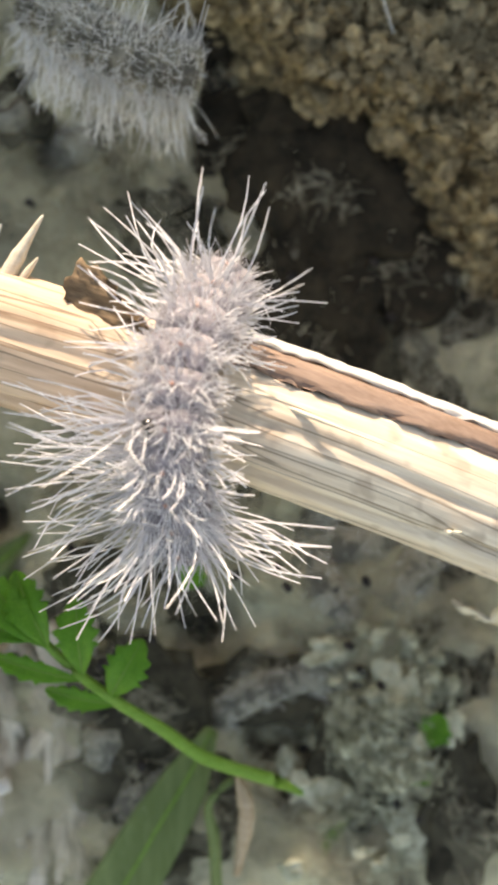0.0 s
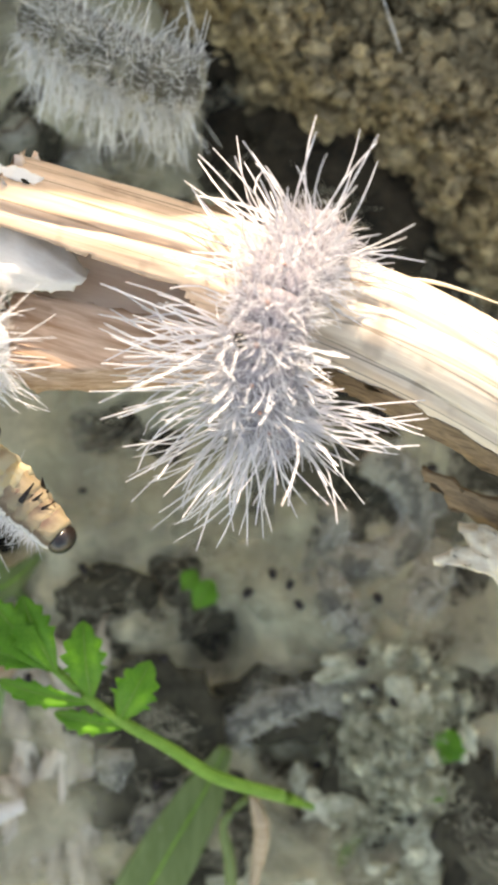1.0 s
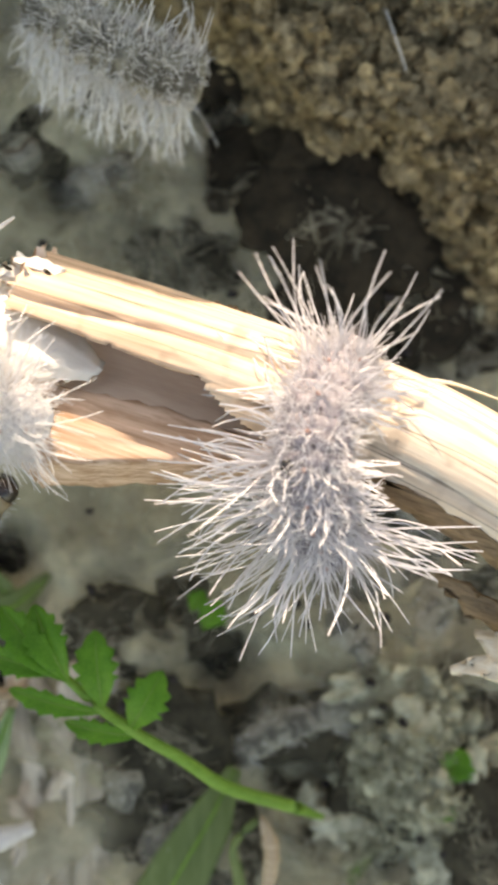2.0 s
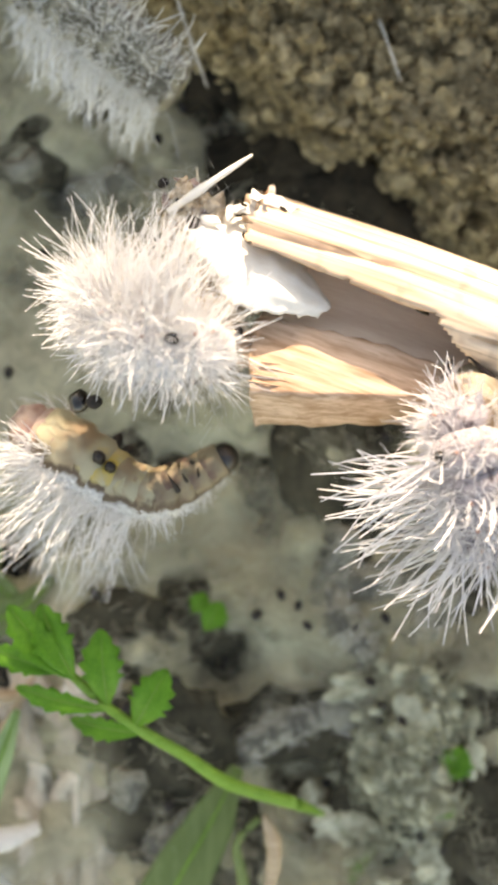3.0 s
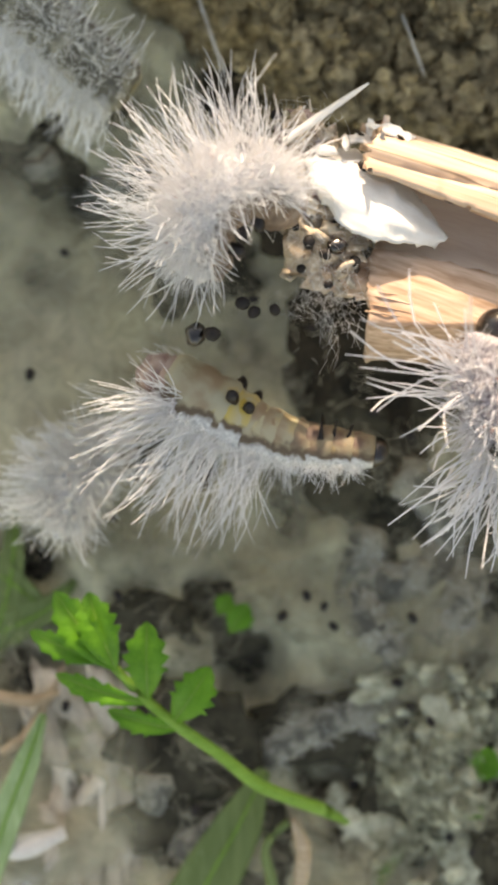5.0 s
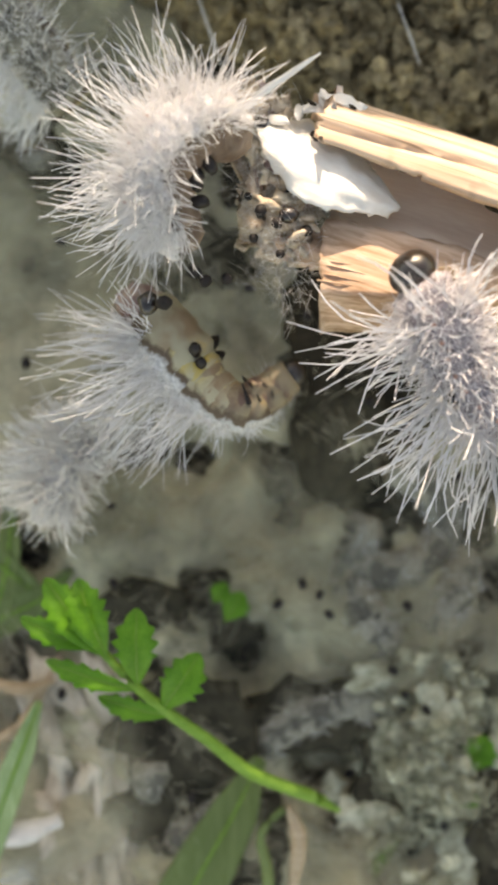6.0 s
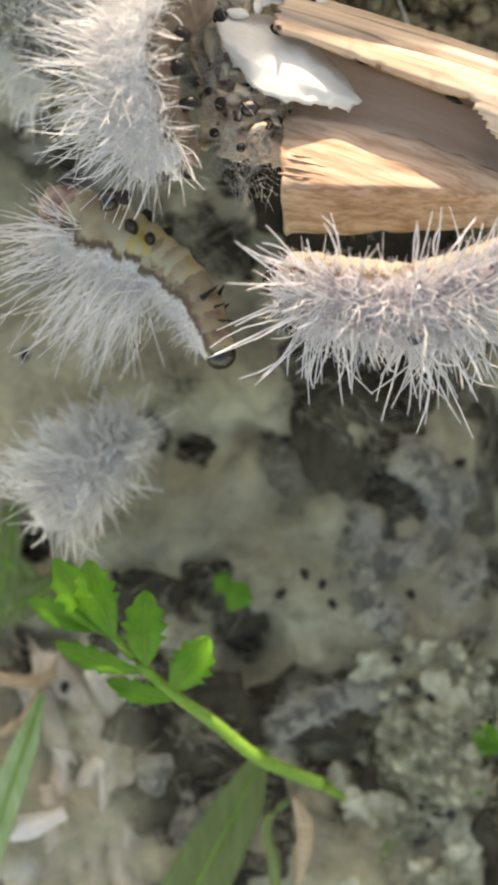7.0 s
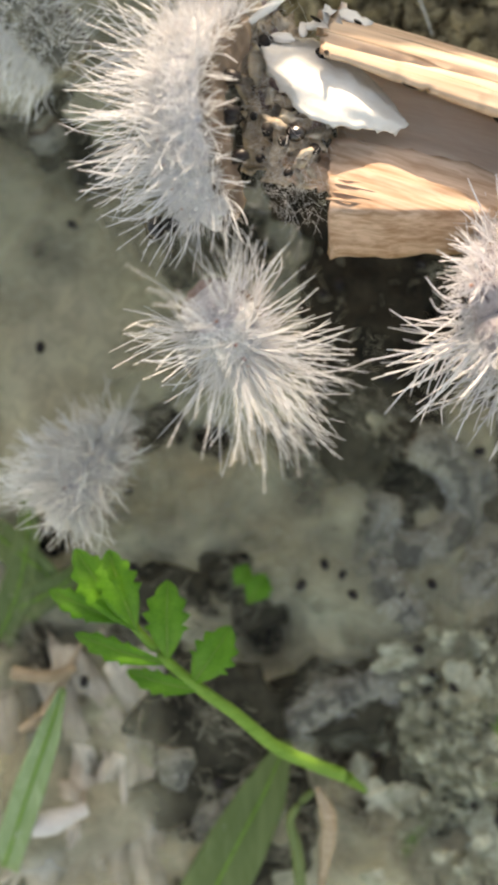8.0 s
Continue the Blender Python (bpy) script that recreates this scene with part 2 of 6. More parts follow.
BELLY_SKIN = skin("bare belly skin", (0.36, 0.355, 0.35), (0.42, 0.38, 0.265), (0.48, 0.47, 0.47), patch=(0.31, 0.22, 0.14))
YELLOW_SKIN = skin("yellow belly skin", (0.36, 0.355, 0.35), (0.47, 0.42, 0.28), (0.48, 0.47, 0.47), patch=(0.56, 0.40, 0.09))
BROWN_SKIN = skin("brownish front skin", (0.36, 0.355, 0.35), (0.29, 0.235, 0.155), (0.48, 0.47, 0.47), patch=(0.17, 0.105, 0.08))
TAIL_SKIN = skin("pinkish tail skin", (0.34, 0.31, 0.31), (0.46, 0.35, 0.31), (0.48, 0.45, 0.46), patch=(0.24, 0.13, 0.12))
WHITE_SKIN = skin("white downy caterpillar skin", (0.42, 0.415, 0.42), (0.30, 0.22, 0.17), (0.62, 0.61, 0.64), patch=(0.15, 0.10, 0.075))
GREY_SKIN = skin("grey caterpillar skin", (0.21, 0.19, 0.205), (0.31, 0.27, 0.215), (0.09, 0.07, 0.08))
FAR_SKIN = skin("dull caterpillar skin", (0.19, 0.18, 0.145), (0.40, 0.38, 0.29), (0.11, 0.10, 0.08), 0.65)


# ---- builders ----
def part(name, bm, material, parent=None, label="", smooth=True):
    me = bpy.data.meshes.new(name)
    bm.to_mesh(me)
    bm.free()
    me.materials.append(material)
    for p in me.polygons:
        p.use_smooth = smooth
    ob = new(name, me)
    if parent:
        ob.parent = parent
    return tagged(ob, label)


def soup(name, verts, faces, material, parent=None, label="", smooth=True):
    me = bpy.data.meshes.new(name)
    me.from_pydata([tuple(v) for v in verts], [], faces)
    me.materials.append(material)
    me.polygons.foreach_set("use_smooth", [smooth] * len(me.polygons))
    me.update()
    ob = new(name, me)
    if parent:
        ob.parent = parent
    return tagged(ob, label)


def strand(verts, faces, pts, radii, sides=3):
    """Adds one tapered round strand along points to a list of verts and faces."""
    base = len(verts)
    for i, p in enumerate(pts):
        d = (pts[min(i + 1, len(pts) - 1)] - pts[max(i - 1, 0)]).normalized()
        u = d.orthogonal().normalized()
        v = d.cross(u)
        for k in range(sides):
            a = 2 * math.pi * k / sides
            verts.append(p + (u * math.cos(a) + v * math.sin(a)) * radii[i])
    for i in range(len(pts) - 1):
        for k in range(sides):
            a, b = base + i * sides + k, base + i * sides + (k + 1) % sides
            faces.append((a, b, b + sides, a + sides))
    faces.append(tuple(base + k for k in reversed(range(sides))))
    faces.append(tuple(base + (len(pts) - 1) * sides + k for k in range(sides)))


def rod(name, pts, radii, material, parent=None, label="", sides=8, rough=0.0):
    """A tapered round rod along points in millimetres, resampled smoothly."""
    pts = [Vector(p) * MM for p in pts]
    verts, faces = [], []
    fine, rad = [], []
    n = len(pts)
    for i in range(n - 1):
        p0, p1, p2, p3 = pts[max(i - 1, 0)], pts[i], pts[i + 1], pts[min(i + 2, n - 1)]
        for k in range(6):
            t = k / 6
            fine.append(0.5 * ((2 * p1) + (p2 - p0) * t + (2 * p0 - 5 * p1 + 4 * p2 - p3) * t * t + (3 * p1 - p0 - 3 * p2 + p3) * t ** 3))
            rad.append((radii[i] + (radii[i + 1] - radii[i]) * t) * MM)
    fine.append(pts[-1])
    rad.append(radii[-1] * MM)
    if rough:
        rad = [r * (1 + rough * noise.noise(p * 900)) for r, p in zip(rad, fine)]
    strand(verts, faces, fine, rad, sides)
    return soup(name, verts, faces, material, parent, label)


def sheet(name, rows, thick, material, parent=None, label="", jag=0.0, lift=0.0):
    """A thin bent plate with thickness, from rows of points in millimetres (rows of equal length)."""
    nr, nc = len(rows), len(rows[0])
    fr, fc = (nr - 1) * 6 + 1, (nc - 1) * 6 + 1
    top = []
    for i in range(fr):
        a, s = divmod(i, 6)
        a, s = (a, s / 6) if a < nr - 1 else (nr - 2, 1.0)
        for j in range(fc):
            b, t = divmod(j, 6)
            b, t = (b, t / 6) if b < nc - 1 else (nc - 2, 1.0)
            p = (Vector(rows[a][b]) * (1 - s) + Vector(rows[a + 1][b]) * s) * (1 - t) + (Vector(rows[a][b + 1]) * (1 - s) + Vector(rows[a + 1][b + 1]) * s) * t
            if i in (0, fr - 1) or j in (0, fc - 1):
                p += noise.noise_vector(p * 1.7) * jag
            p += noise.noise_vector(p * 0.9) * lift
            top.append(p)
    return part(name, plate(top, fr, fc, thick), material, parent, label)


def plate(top, nr, nc, thick):
    """A closed plate under a grid of points in millimetres, nr rows of nc."""
    bm = bmesh.new()
    low = []
    for i in range(nr):
        for j in range(nc):
            a = top[min(i + 1, nr - 1) * nc + j] - top[max(i - 1, 0) * nc + j]
            c = top[i * nc + min(j + 1, nc - 1)] - top[i * nc + max(j - 1, 0)]
            n = c.cross(a)
            n = n.normalized() if n.length > 1e-6 else Vector((0, 0, 1))
            low.append(top[i * nc + j] - n * thick * (1 if n.z >= 0 else -1))
    vs = [bm.verts.new(p * MM) for p in top]
    ws = [bm.verts.new(p * MM) for p in low]
    for i in range(nr - 1):
        for j in range(nc - 1):
            k = i * nc + j
            bm.faces.new((vs[k], vs[k + 1], vs[k + nc + 1], vs[k + nc]))
            bm.faces.new((ws[k], ws[k + nc], ws[k + nc + 1], ws[k + 1]))
    rim = [*range(nc), *(i * nc + nc - 1 for i in range(1, nr)), *((nr - 1) * nc + j for j in range(nc - 2, -1, -1)), *(i * nc for i in range(nr - 2, 0, -1))]
    for a, c in zip(rim, rim[1:] + rim[:1]):
        bm.faces.new((vs[a], ws[a], ws[c], vs[c]))
    bmesh.ops.recalc_face_normals(bm, faces=bm.faces)
    return bm


def lump(name, at, size, material, parent=None, label="", rough=0.15, turn=(0, 0, 0), detail=2):
    """An uneven rounded lump: centre and half sizes in millimetres."""
    bm = bmesh.new()
    bmesh.ops.create_icosphere(bm, subdivisions=detail, radius=1)
    m = Matrix.LocRotScale(Vector(at) * MM, Euler([radians(a) for a in turn]), Vector(size) * MM)
    for v in bm.verts:
        v.co = m @ (v.co * (1 + rough * noise.noise(v.co * 2.3 + Vector(at) * 3.1)))
    return part(name, bm, material, parent, label)


# ---- ground, one sheet to the horizon ----
def rock_rise(x, y):
    """How far (x, y), in millimetres, lies inside the earth bank, 0 to 1."""
    edge = (x - 1.5) * 0.62 + (y - 38) * 0.78
    edge += 5 * noise.noise(Vector((x * 0.05, y * 0.05, 3.0)))
    return max(0.0, min(1.0, (edge + 2) / 9))


def ground_height(x, y):
    p = Vector((x, y, 0))
    h = 3.0 * noise.noise(p * 0.05) + 2.6 * noise.noise(p * 0.13 + Vector((7, 0, 0))) + 0.7 * noise.noise(p * 0.33) + 0.15 * noise.noise(p * 1.0)
    h -= 4.5 * math.exp(-(((x + 2) / 6) ** 2 + ((y - 33) / 12) ** 2))
    for u, v, r, d in ((-29, -15, 4, 5), (-26, -28, 2.2, 3), (-23, 30, 3.5, 5), (-8, -19, 3, 3), (-2, -29, 4, 4), (12, -8, 3, 3), (-14, -46, 3, 3.5), (26, -12, 3, 3)):
        h -= d * math.exp(-(((x - u) / r) ** 2 + ((y - v) / r) ** 2))
    return h


def spread(n, inner, outer):
    """Even steps inside, growing ones out to the horizon."""
    a = np.linspace(-inner, inner, n)
    b = inner * (outer / inner) ** (np.linspace(0, 1, 22)[1:])
    return [*(-b[::-1]), *a, *b]


def build_ground():
    xs, ys = spread(220, 48, 60000), spread(300, 66, 60000)
    verts, faces = [], []
    for y in ys:
        for x in xs:
            far = max(abs(x) - 48, abs(y) - 66, 0)
            verts.append(Vector((x, y, ground_height(x, y) * (1 if far < 1 else 0.5) - min(far * 0.02, 3))) * MM)
    w = len(xs)
    for j in range(len(ys) - 1):
        for i in range(w - 1):
            k = j * w + i
            faces.append((k, k + 1, k + w + 1, k + w))
    g = soup("ground", verts, faces, GROUND)
    return tagged(g, "grey soil covered with silk and litter", "ground", kind="structure")


ground = build_ground()


def blocker_top(x):
    """Height of the added unseen crest that blocks sun, higher towards its left end."""
    k = max(0.0, min(1.0, (3 - x) / 7))
    return 56.5 + 4.5 * k * k * (3 - 2 * k)


def build_bank():
    """The crumbly earth bank behind the nest; its added unseen crest shades it."""
    verts, faces = [], []
    xs = [*np.linspace(-120, -12, 40)[:-1], *np.linspace(-12, 38, 210), *np.linspace(38, 130, 36)[1:]]
    ys = [*np.linspace(-22, 60, 320), *np.linspace(60, 150, 70)[1:]]
    for y in ys:
        for x in xs:
            k = rock_rise(x, y)
            p = Vector((x, y, 0))
            h = -9 + 14 * k ** 0.7 + 0.10 * max(0, y - 20) * k
            # out of view, the slope climbs to the crest added to block sun
            wall = max(0.0, min(1.0, (y - 60 + 3 * noise.noise(p * 0.06)) / 26))
            h += (blocker_top(x) - h) * wall ** 1.2
            h += (2.4 * noise.noise(p * 0.11) * k + 1.4 * noise.noise(p * 0.27)) * (1 - 0.8 * wall)
            if -13 < x < 39 and y < 62:
                q = p + noise.noise_vector(p * 0.5) * 0.8
                h += k * (2.4 - 3.0 * min(1, noise.voronoi(q * 0.27)[0][0]) + 0.8 - 1.0 * min(1, noise.voronoi(q * 0.8)[0][0]))
                hole = noise.noise(p * 0.20 + Vector((3, 3, 0)))
                h -= 3.5 * k * max(0.0, hole - 0.20) * 3
                h += k * (1.3 * abs(noise.noise(q * 0.55 + Vector((1, 5, 2)))) + 0.8 * abs(noise.noise(q * 1.25)) - 1.6 * max(0.0, noise.noise(q * 0.7 + Vector((9, 1, 0))) - 0.25))
            edge = min(x + 120, 130 - x, 150 - y) / 12
            verts.append(Vector((x, y, min(h, -9 + 75 * max(edge, 0)))) * MM)
    w = len(xs)
    for j in range(len(ys) - 1):
        for i in range(w - 1):
            k = j * w + i
            faces.append((k, k + 1, k + w + 1, k + w))
    bank = soup("earth_bank", verts, faces, ROCK)
    tagged(bank, "brown crumbly earth bank beside the silk nest", "earth bank", kind="structure")
    rnd = random.Random(5)
    gv, gf = [], []
    ico = bmesh.new()
    bmesh.ops.create_icosphere(ico, subdivisions=2, radius=1)
    iv, jf = [v.co.copy() for v in ico.verts], [[v.index for v in f.verts] for f in ico.faces]
    ico.free()
    made = 0
    while made < 2600:
        x, y = rnd.uniform(-8, 38), rnd.uniform(4, 62)
        if rock_rise(x, y) < 0.25:
            continue
        i, j = int(np.searchsorted(xs, x)), int(np.searchsorted(ys, y))
        h = verts[j * w + i].z / MM
        r = 0.25 + 1.2 * rnd.random() ** 2.6
        far = Vector((x, y, 0))
        m = Matrix.LocRotScale(Vector((x, y, h + r * 0.2)) * MM, Euler([rnd.uniform(0, 6) for _ in range(3)]), Vector((r * rnd.uniform(0.7, 1.4), r, r * rnd.uniform(0.6, 1))) * MM)
        base = len(gv)
        gv += [m @ (v * (1 + 1.1 * noise.noise(v * 1.3 + far) + 0.4 * noise.noise(v * 3 + far))) for v in iv]
        gf += [tuple(base + q for q in f) for f in jf]
        made += 1
    tagged(soup("earth_grains", gv, gf, GRAIN, bank, "loose tan earth grains", smooth=False), kind="stuff")
    return bank


bank = build_bank()


# ---- the stick: split hollow stalk ----
def bow(x):
    return 0.0 if x < 12 else -4.7 * ((x - 12) / 31) ** 2 if x < 43 else -4.7 - 0.30 * (x - 43)


def stalk_point(x, th, r=1.0):
    """A point on the stalk's skin, x along it and th degrees round it from the top towards its far side."""
    a = radians(th - 50)
    thicker = max(0.0, min(1.0, (x - 14) / 14))
    wide, deep = 5.7 * math.sin(a), (4.2 + 0.9 * thicker * thicker * (3 - 2 * thicker)) * math.cos(a)
    c, s = math.cos(radians(50)), math.sin(radians(50))
    k = r * (1 + 0.05 * math.sin(x * 0.11 + 1) + 0.10 * max(0.0, min(1.0, (x - 17) / 14)))
    return Vector((x, bow(x) + (wide * c + deep * s) * k, (deep * c - wide * s) * k))


def build_stick():
    stick = new("split_stick")
    tagged(stick, "dry pale split stalk, hollow with torn end", "stick")
    nx, na = 190, 96
    bm = bmesh.new()
    grid = []
    for i in range(nx):
        x = -8.5 + 112 * (i / (nx - 1)) ** 1.25
        ring = []
        for k in range(na):
            th = -180 + 360 * k / na
            groove = 0.13 * math.exp(-((th - 8 - 0.35 * math.sin(x * 0.3) * 8 - 0.5 * x) / 3.6) ** 2)
            groove += 0.07 * math.exp(-((th + 32 + 4 * math.sin(x * 0.2)) / 3.5) ** 2) * (x > 12)
            groove += 0.06 * math.exp(-((th - 70 - 3 * math.sin(x * 0.25)) / 4) ** 2)
            grain = 0.020 * noise.noise(Vector((x * 0.10, th * 0.16, 0))) + 0.010 * noise.noise(Vector((x * 0.4, th * 0.4, 5)))
            q = stalk_point(x, th, 1 + grain - groove)
            if i == 0:
                q.x += 1.6 * noise.noise(Vector((th * 0.06, 1, 1))) + 1.5 * noise.noise(Vector((th * 0.23, 4, 1)))
            ring.append(bm.verts.new(q * MM))
        grid.append((x, ring))
    for i in range(nx - 1):
        x = grid[i][0]
        lo, hi = -158 + 2 * math.sin(x * 2), -17 - 0.3 * x + 3 * noise.noise(Vector((x * 0.5, 2, 2)))
        if x > 8:
            f = min(1, (x - 8) / 9)
            lo, hi = lo + (-100 - lo) * f, hi + (-100 - hi) * f
        for k in range(na):
            th = -180 + 360 * (k + 0.5) / na
            if x < 17 and lo < th < hi:
                continue
            bm.faces.new((grid[i][1][k], grid[i][1][(k + 1) % na], grid[i + 1][1][(k + 1) % na], grid[i + 1][1][k]))
    bm.normal_update()
    stalk = part("stalk", bm, PITH, stick, "pale grooved outer wood")
    stalk.data.materials.append(WOOD)
    along = stalk.data.attributes.new("along", "FLOAT_VECTOR", "POINT")
    for i, v in enumerate(stalk.data.vertices):
        along.data[i].vector = (v.co.x, v.co.y - bow(v.co.x / MM) * MM, v.co.z)
    mod = stalk.modifiers.new("wall", "SOLIDIFY")
    mod.thickness, mod.offset, mod.material_offset, mod.material_offset_rim = -0.9 * MM, -1, 1, 1
    # the strip split off below, folded along its length
    sheet("split_strip", [
        [(-5.6, -7.0, 1.6), (-1, -6.0, 1.8), (6, -5.4, 1.5), (14, -5.4, 0.4), (24, -5.0, -2.5)],
        [(-5.0, -10.2, 2.4), (0, -9.4, 2.5), (7, -8.0, 2.0), (15, -6.4, 0.4), (25, -5.6, -2.8)],
        [(-4.0, -13.4, 2.8), (1, -12.0, 2.7), (8, -9.6, 2.0), (15, -7.0, 0.3), (25, -6.0, -3.2)],
        [(-2.6, -15.2, -3.8), (2, -13.6, -3.8), (9, -11.0, -3.4), (16, -8.2, -3.2), (26, -6.4, -4.4)],
    ], 0.8, SPLIT_WOOD, stick, "torn orange-brown wood strip", jag=0.35, lift=0.22)
    sheet("inner_wall", [
        [(-6.0, 2.0, -2.4), (2, 1.6, -2.2), (10, 1.0, -2.0), (20, -1.0, -2.0)],
        [(-5.6, -3.0, -1.6), (2, -3.0, -1.2), (10, -3.0, -1.2), (21, -3.4, -2.0)],
        [(-5.2, -7.2, 1.0), (2, -6.2, 1.2), (10, -5.6, 0.4), (22, -5.4, -2.2)]], 0.6, PITH, stick, "grey inner wall of the stalk", jag=0.3, lift=0.2)
    rnd = random.Random(2)
    for k in range(4):
        y = -10.4 - k * 0.66 - rnd.uniform(0, 0.25)
        z = 2.3 + k * 0.10
        rod("fibre", [(-4.3 - rnd.random() * 0.5, y, z), (-3.4, y + 0.15, z + 0.2), (-2 + rnd.random() * 3, y + 0.5, z + 0.05)], [0.08, 0.12, 0.03], SPLIT_WOOD, stick, sides=5)
    sheet("stub", [
        [(-8.8, -8.4, 0.4), (-6.8, -8.0, 0.8), (-5.0, -7.8, 0.9)],
        [(-9.2, -10.0, 1.0), (-7.0, -9.8, 1.4), (-4.6, -9.6, 1.4)],
        [(-8.2, -11.0, 0.0), (-6.4, -11.2, 0.4), (-4.2, -11.0, 0.6)]], 0.7, SPLIT_WOOD, stick, "short torn stub of wood", jag=0.3, lift=0.3)
    sheet("papery_flake", [
        [(-14.4, 0.8, 1.6), (-9.8, 1.0, 1.4), (-6.0, 0.6, 1.4), (-3.0, -1.2, 1.2), (-0.2, -3.2, 1.0)],
        [(-13.8, -1.4, 3.2), (-9.6, -1.8, 3.6), (-5.6, -2.2, 3.6), (-2.6, -3.2, 3.0), (0.2, -4.0, 2.0)],
        [(-12.8, -3.4, 3.8), (-9.4, -4.8, 4.5), (-5.2, -5.2, 4.4), (-2.2, -4.8, 3.6), (-0.2, -4.6, 2.4)],
        [(-11.0, -5.0, 3.4), (-8.6, -6.8, 3.9), (-5.2, -7.0, 4.2), (-2.2, -6.0, 3.4), (-0.6, -5.2, 2.2)]], 0.35, PAPER, stick, "sunlit white papery skin", jag=0.3, lift=0.3)
    for x, y, z, w in ((-7.3, 2.6, 3.7, 2.1), (-9.4, 1.4, 3.2, 1.0)):
        sheet("papery_scale", [
            [(x - w, y + 0.2, z - 0.2), (x, y + 0.6, z), (x + w, y + 0.4, z - 0.3)],
            [(x - w * 0.95, y - 0.6, z + 0.2), (x, y - 0.5, z + 0.3), (x + w * 0.9, y - 0.4, z)]], 0.2, PAPER, stick, "white peeling skin scale", jag=0.35, lift=0.15)
    for x, y, z in ((-8.8, 2.4, 3.3), (-10.6, 0.6, 3.2), (-12.0, -0.6, 3.2)):
        lump("papery_crumb", (x, y, z), (1.0, 0.5, 0.2), PAPER, stick, "white crumb of peeling skin" if x == -8.8 else "", 0.4, (rnd.uniform(-30, 30), rnd.uniform(-30, 30), rnd.uniform(0, 180)), 2)
    for x, y, z, r in ((-1.1, -1.4, 3.7, 0.9), (7.4, -2.0, 3.4, 0.8), (-6.4, 2.2, 4.0, 0.4), (-9.8, 1.6, 3.6, 0.5), (14.0, -3.6, 2.9, 0.7), (-4.6, 0.6, 4.3, 0.6)):
        lump("bark_speck", (x, y, z), (r, r * 0.32, r * 0.25), SHADE_AND_SPECK, stick, "dark speck of bark" if x == -1.1 else "", 0.6, (0, 0, -12), 2)
    for pts, r in (([(-15.6, -1.2, 3.4), (-13, 2.2, 4.0), (-10.4, 5.7, 4.2)], (0.32, 0.34, 0.12)),
                   ([(-14.0, 0.8, 1.6), (-14.2, 2.4, 1.9), (-14.8, 3.9, 2.0)], (0.16, 0.13, 0.04)),
                   ([(0.4, 2.4, -3.0), (1.4, 4.3, -6.2), (2.6, 6.0, -9.6)], (0.9, 0.6, 0.08)),
                   ([(1.4, 2.6, -3.2), (2.3, 3.7, -4.9), (3.1, 4.6, -6.4)], (0.5, 0.36, 0.06)),
                   ([(-1.0, 2.2, -3.2), (-0.9, 3.9, -5.6), (-0.6, 5.4, -8.0)], (0.5, 0.34, 0.06)),
                   ([(-2.6, 2.4, -3.2), (-2.2, 4.5, -6.7), (-1.6, 6.4, -10.2)], (0.6, 0.42, 0.06)),
                   ([(24, 3.4, -1.0), (29, 4.6, -0.2), (35.4, 4.4, 0.2)], (0.2, 0.2, 0.04)),
                   ([(30.2, -0.2, 3.4), (31.2, -2.6, 4.3), (33.8, -4.9, 3.6), (37.6, -6.4, 2.6)], (0.08, 0.32, 0.40, 0.2)),
                   ([(43, -3.5, 3.0), (43.4, -1.6, 4.3), (44.6, -0.4, 4.2)], (0.4, 0.3, 0.06))):
        rod("splinter", pts, r, PAPER if r[1] == 0.34 else SPLINTER, stick, sides=6, rough=0.3)
    # bark left on the far and lower sides
    rows = []
    for th, r in ((114, 1.04), (130, 1.16), (146, 1.10)):
        rows.append([tuple(stalk_point(x, th + 3 * math.sin(x), r)) for x in (17, 23, 30, 38, 46, 56, 70)])
    sheet("bark_strip", rows, 0.35, PEEL, stick, "lifted strip of reddish bark", jag=0.35, lift=0.07)
    rows = []
    for th, r in ((137, 1.19), (145, 1.24), (154, 1.14)):
        rows.append([tuple(stalk_point(x, th + 3 * noise.noise(Vector((x * 0.3, 0, 7))), r)) for x in (15, 21, 27, 33, 39, 45, 51, 58, 70)])
    sheet("bark_edge", rows, 0.3, PALE, stick, "whitish frayed bark edge", jag=0.35, lift=0.2)
    rows = []
    for th, r in ((-52, 1.02), (-68, 1.10), (-90, 1.04)):
        rows.append([tuple(stalk_point(x, th, r)) for x in (19, 26, 34, 42, 52, 70)])
    sheet("bark_strip", rows, 0.4, BARK, stick, "dark bark on the underside", jag=0.4, lift=0.3)
    sheet("bark_scale", [
        [(7.0, 6.4, -6.8), (9.5, 6.2, -5.8), (13.5, 5.0, -3.4)],
        [(6.2, 5.6, -4.6), (9.5, 5.8, -4.2), (14, 4.8, -2.6)],
        [(7.0, 4.2, -2.6), (10.5, 4.6, -2.4), (14.5, 4.4, -1.8)]], 0.4, BARK, stick, "curled brown bark scale", jag=0.5, lift=0.4)
    sheet("bark_flake", [
        [(33.5, -11.6, -4.5), (40, -12.2, -3.6), (49, -13.6, -3.0)],
        [(35.0, -12.8, -4.8), (41, -13.8, -3.8), (50, -15.2, -3.2)],
        [(38.5, -14.4, -5.0), (44, -15.4, -4.2), (51, -16.8, -3.6)]], 0.4, BARK, stick, "torn brown bark flake", jag=0.6, lift=0.4)
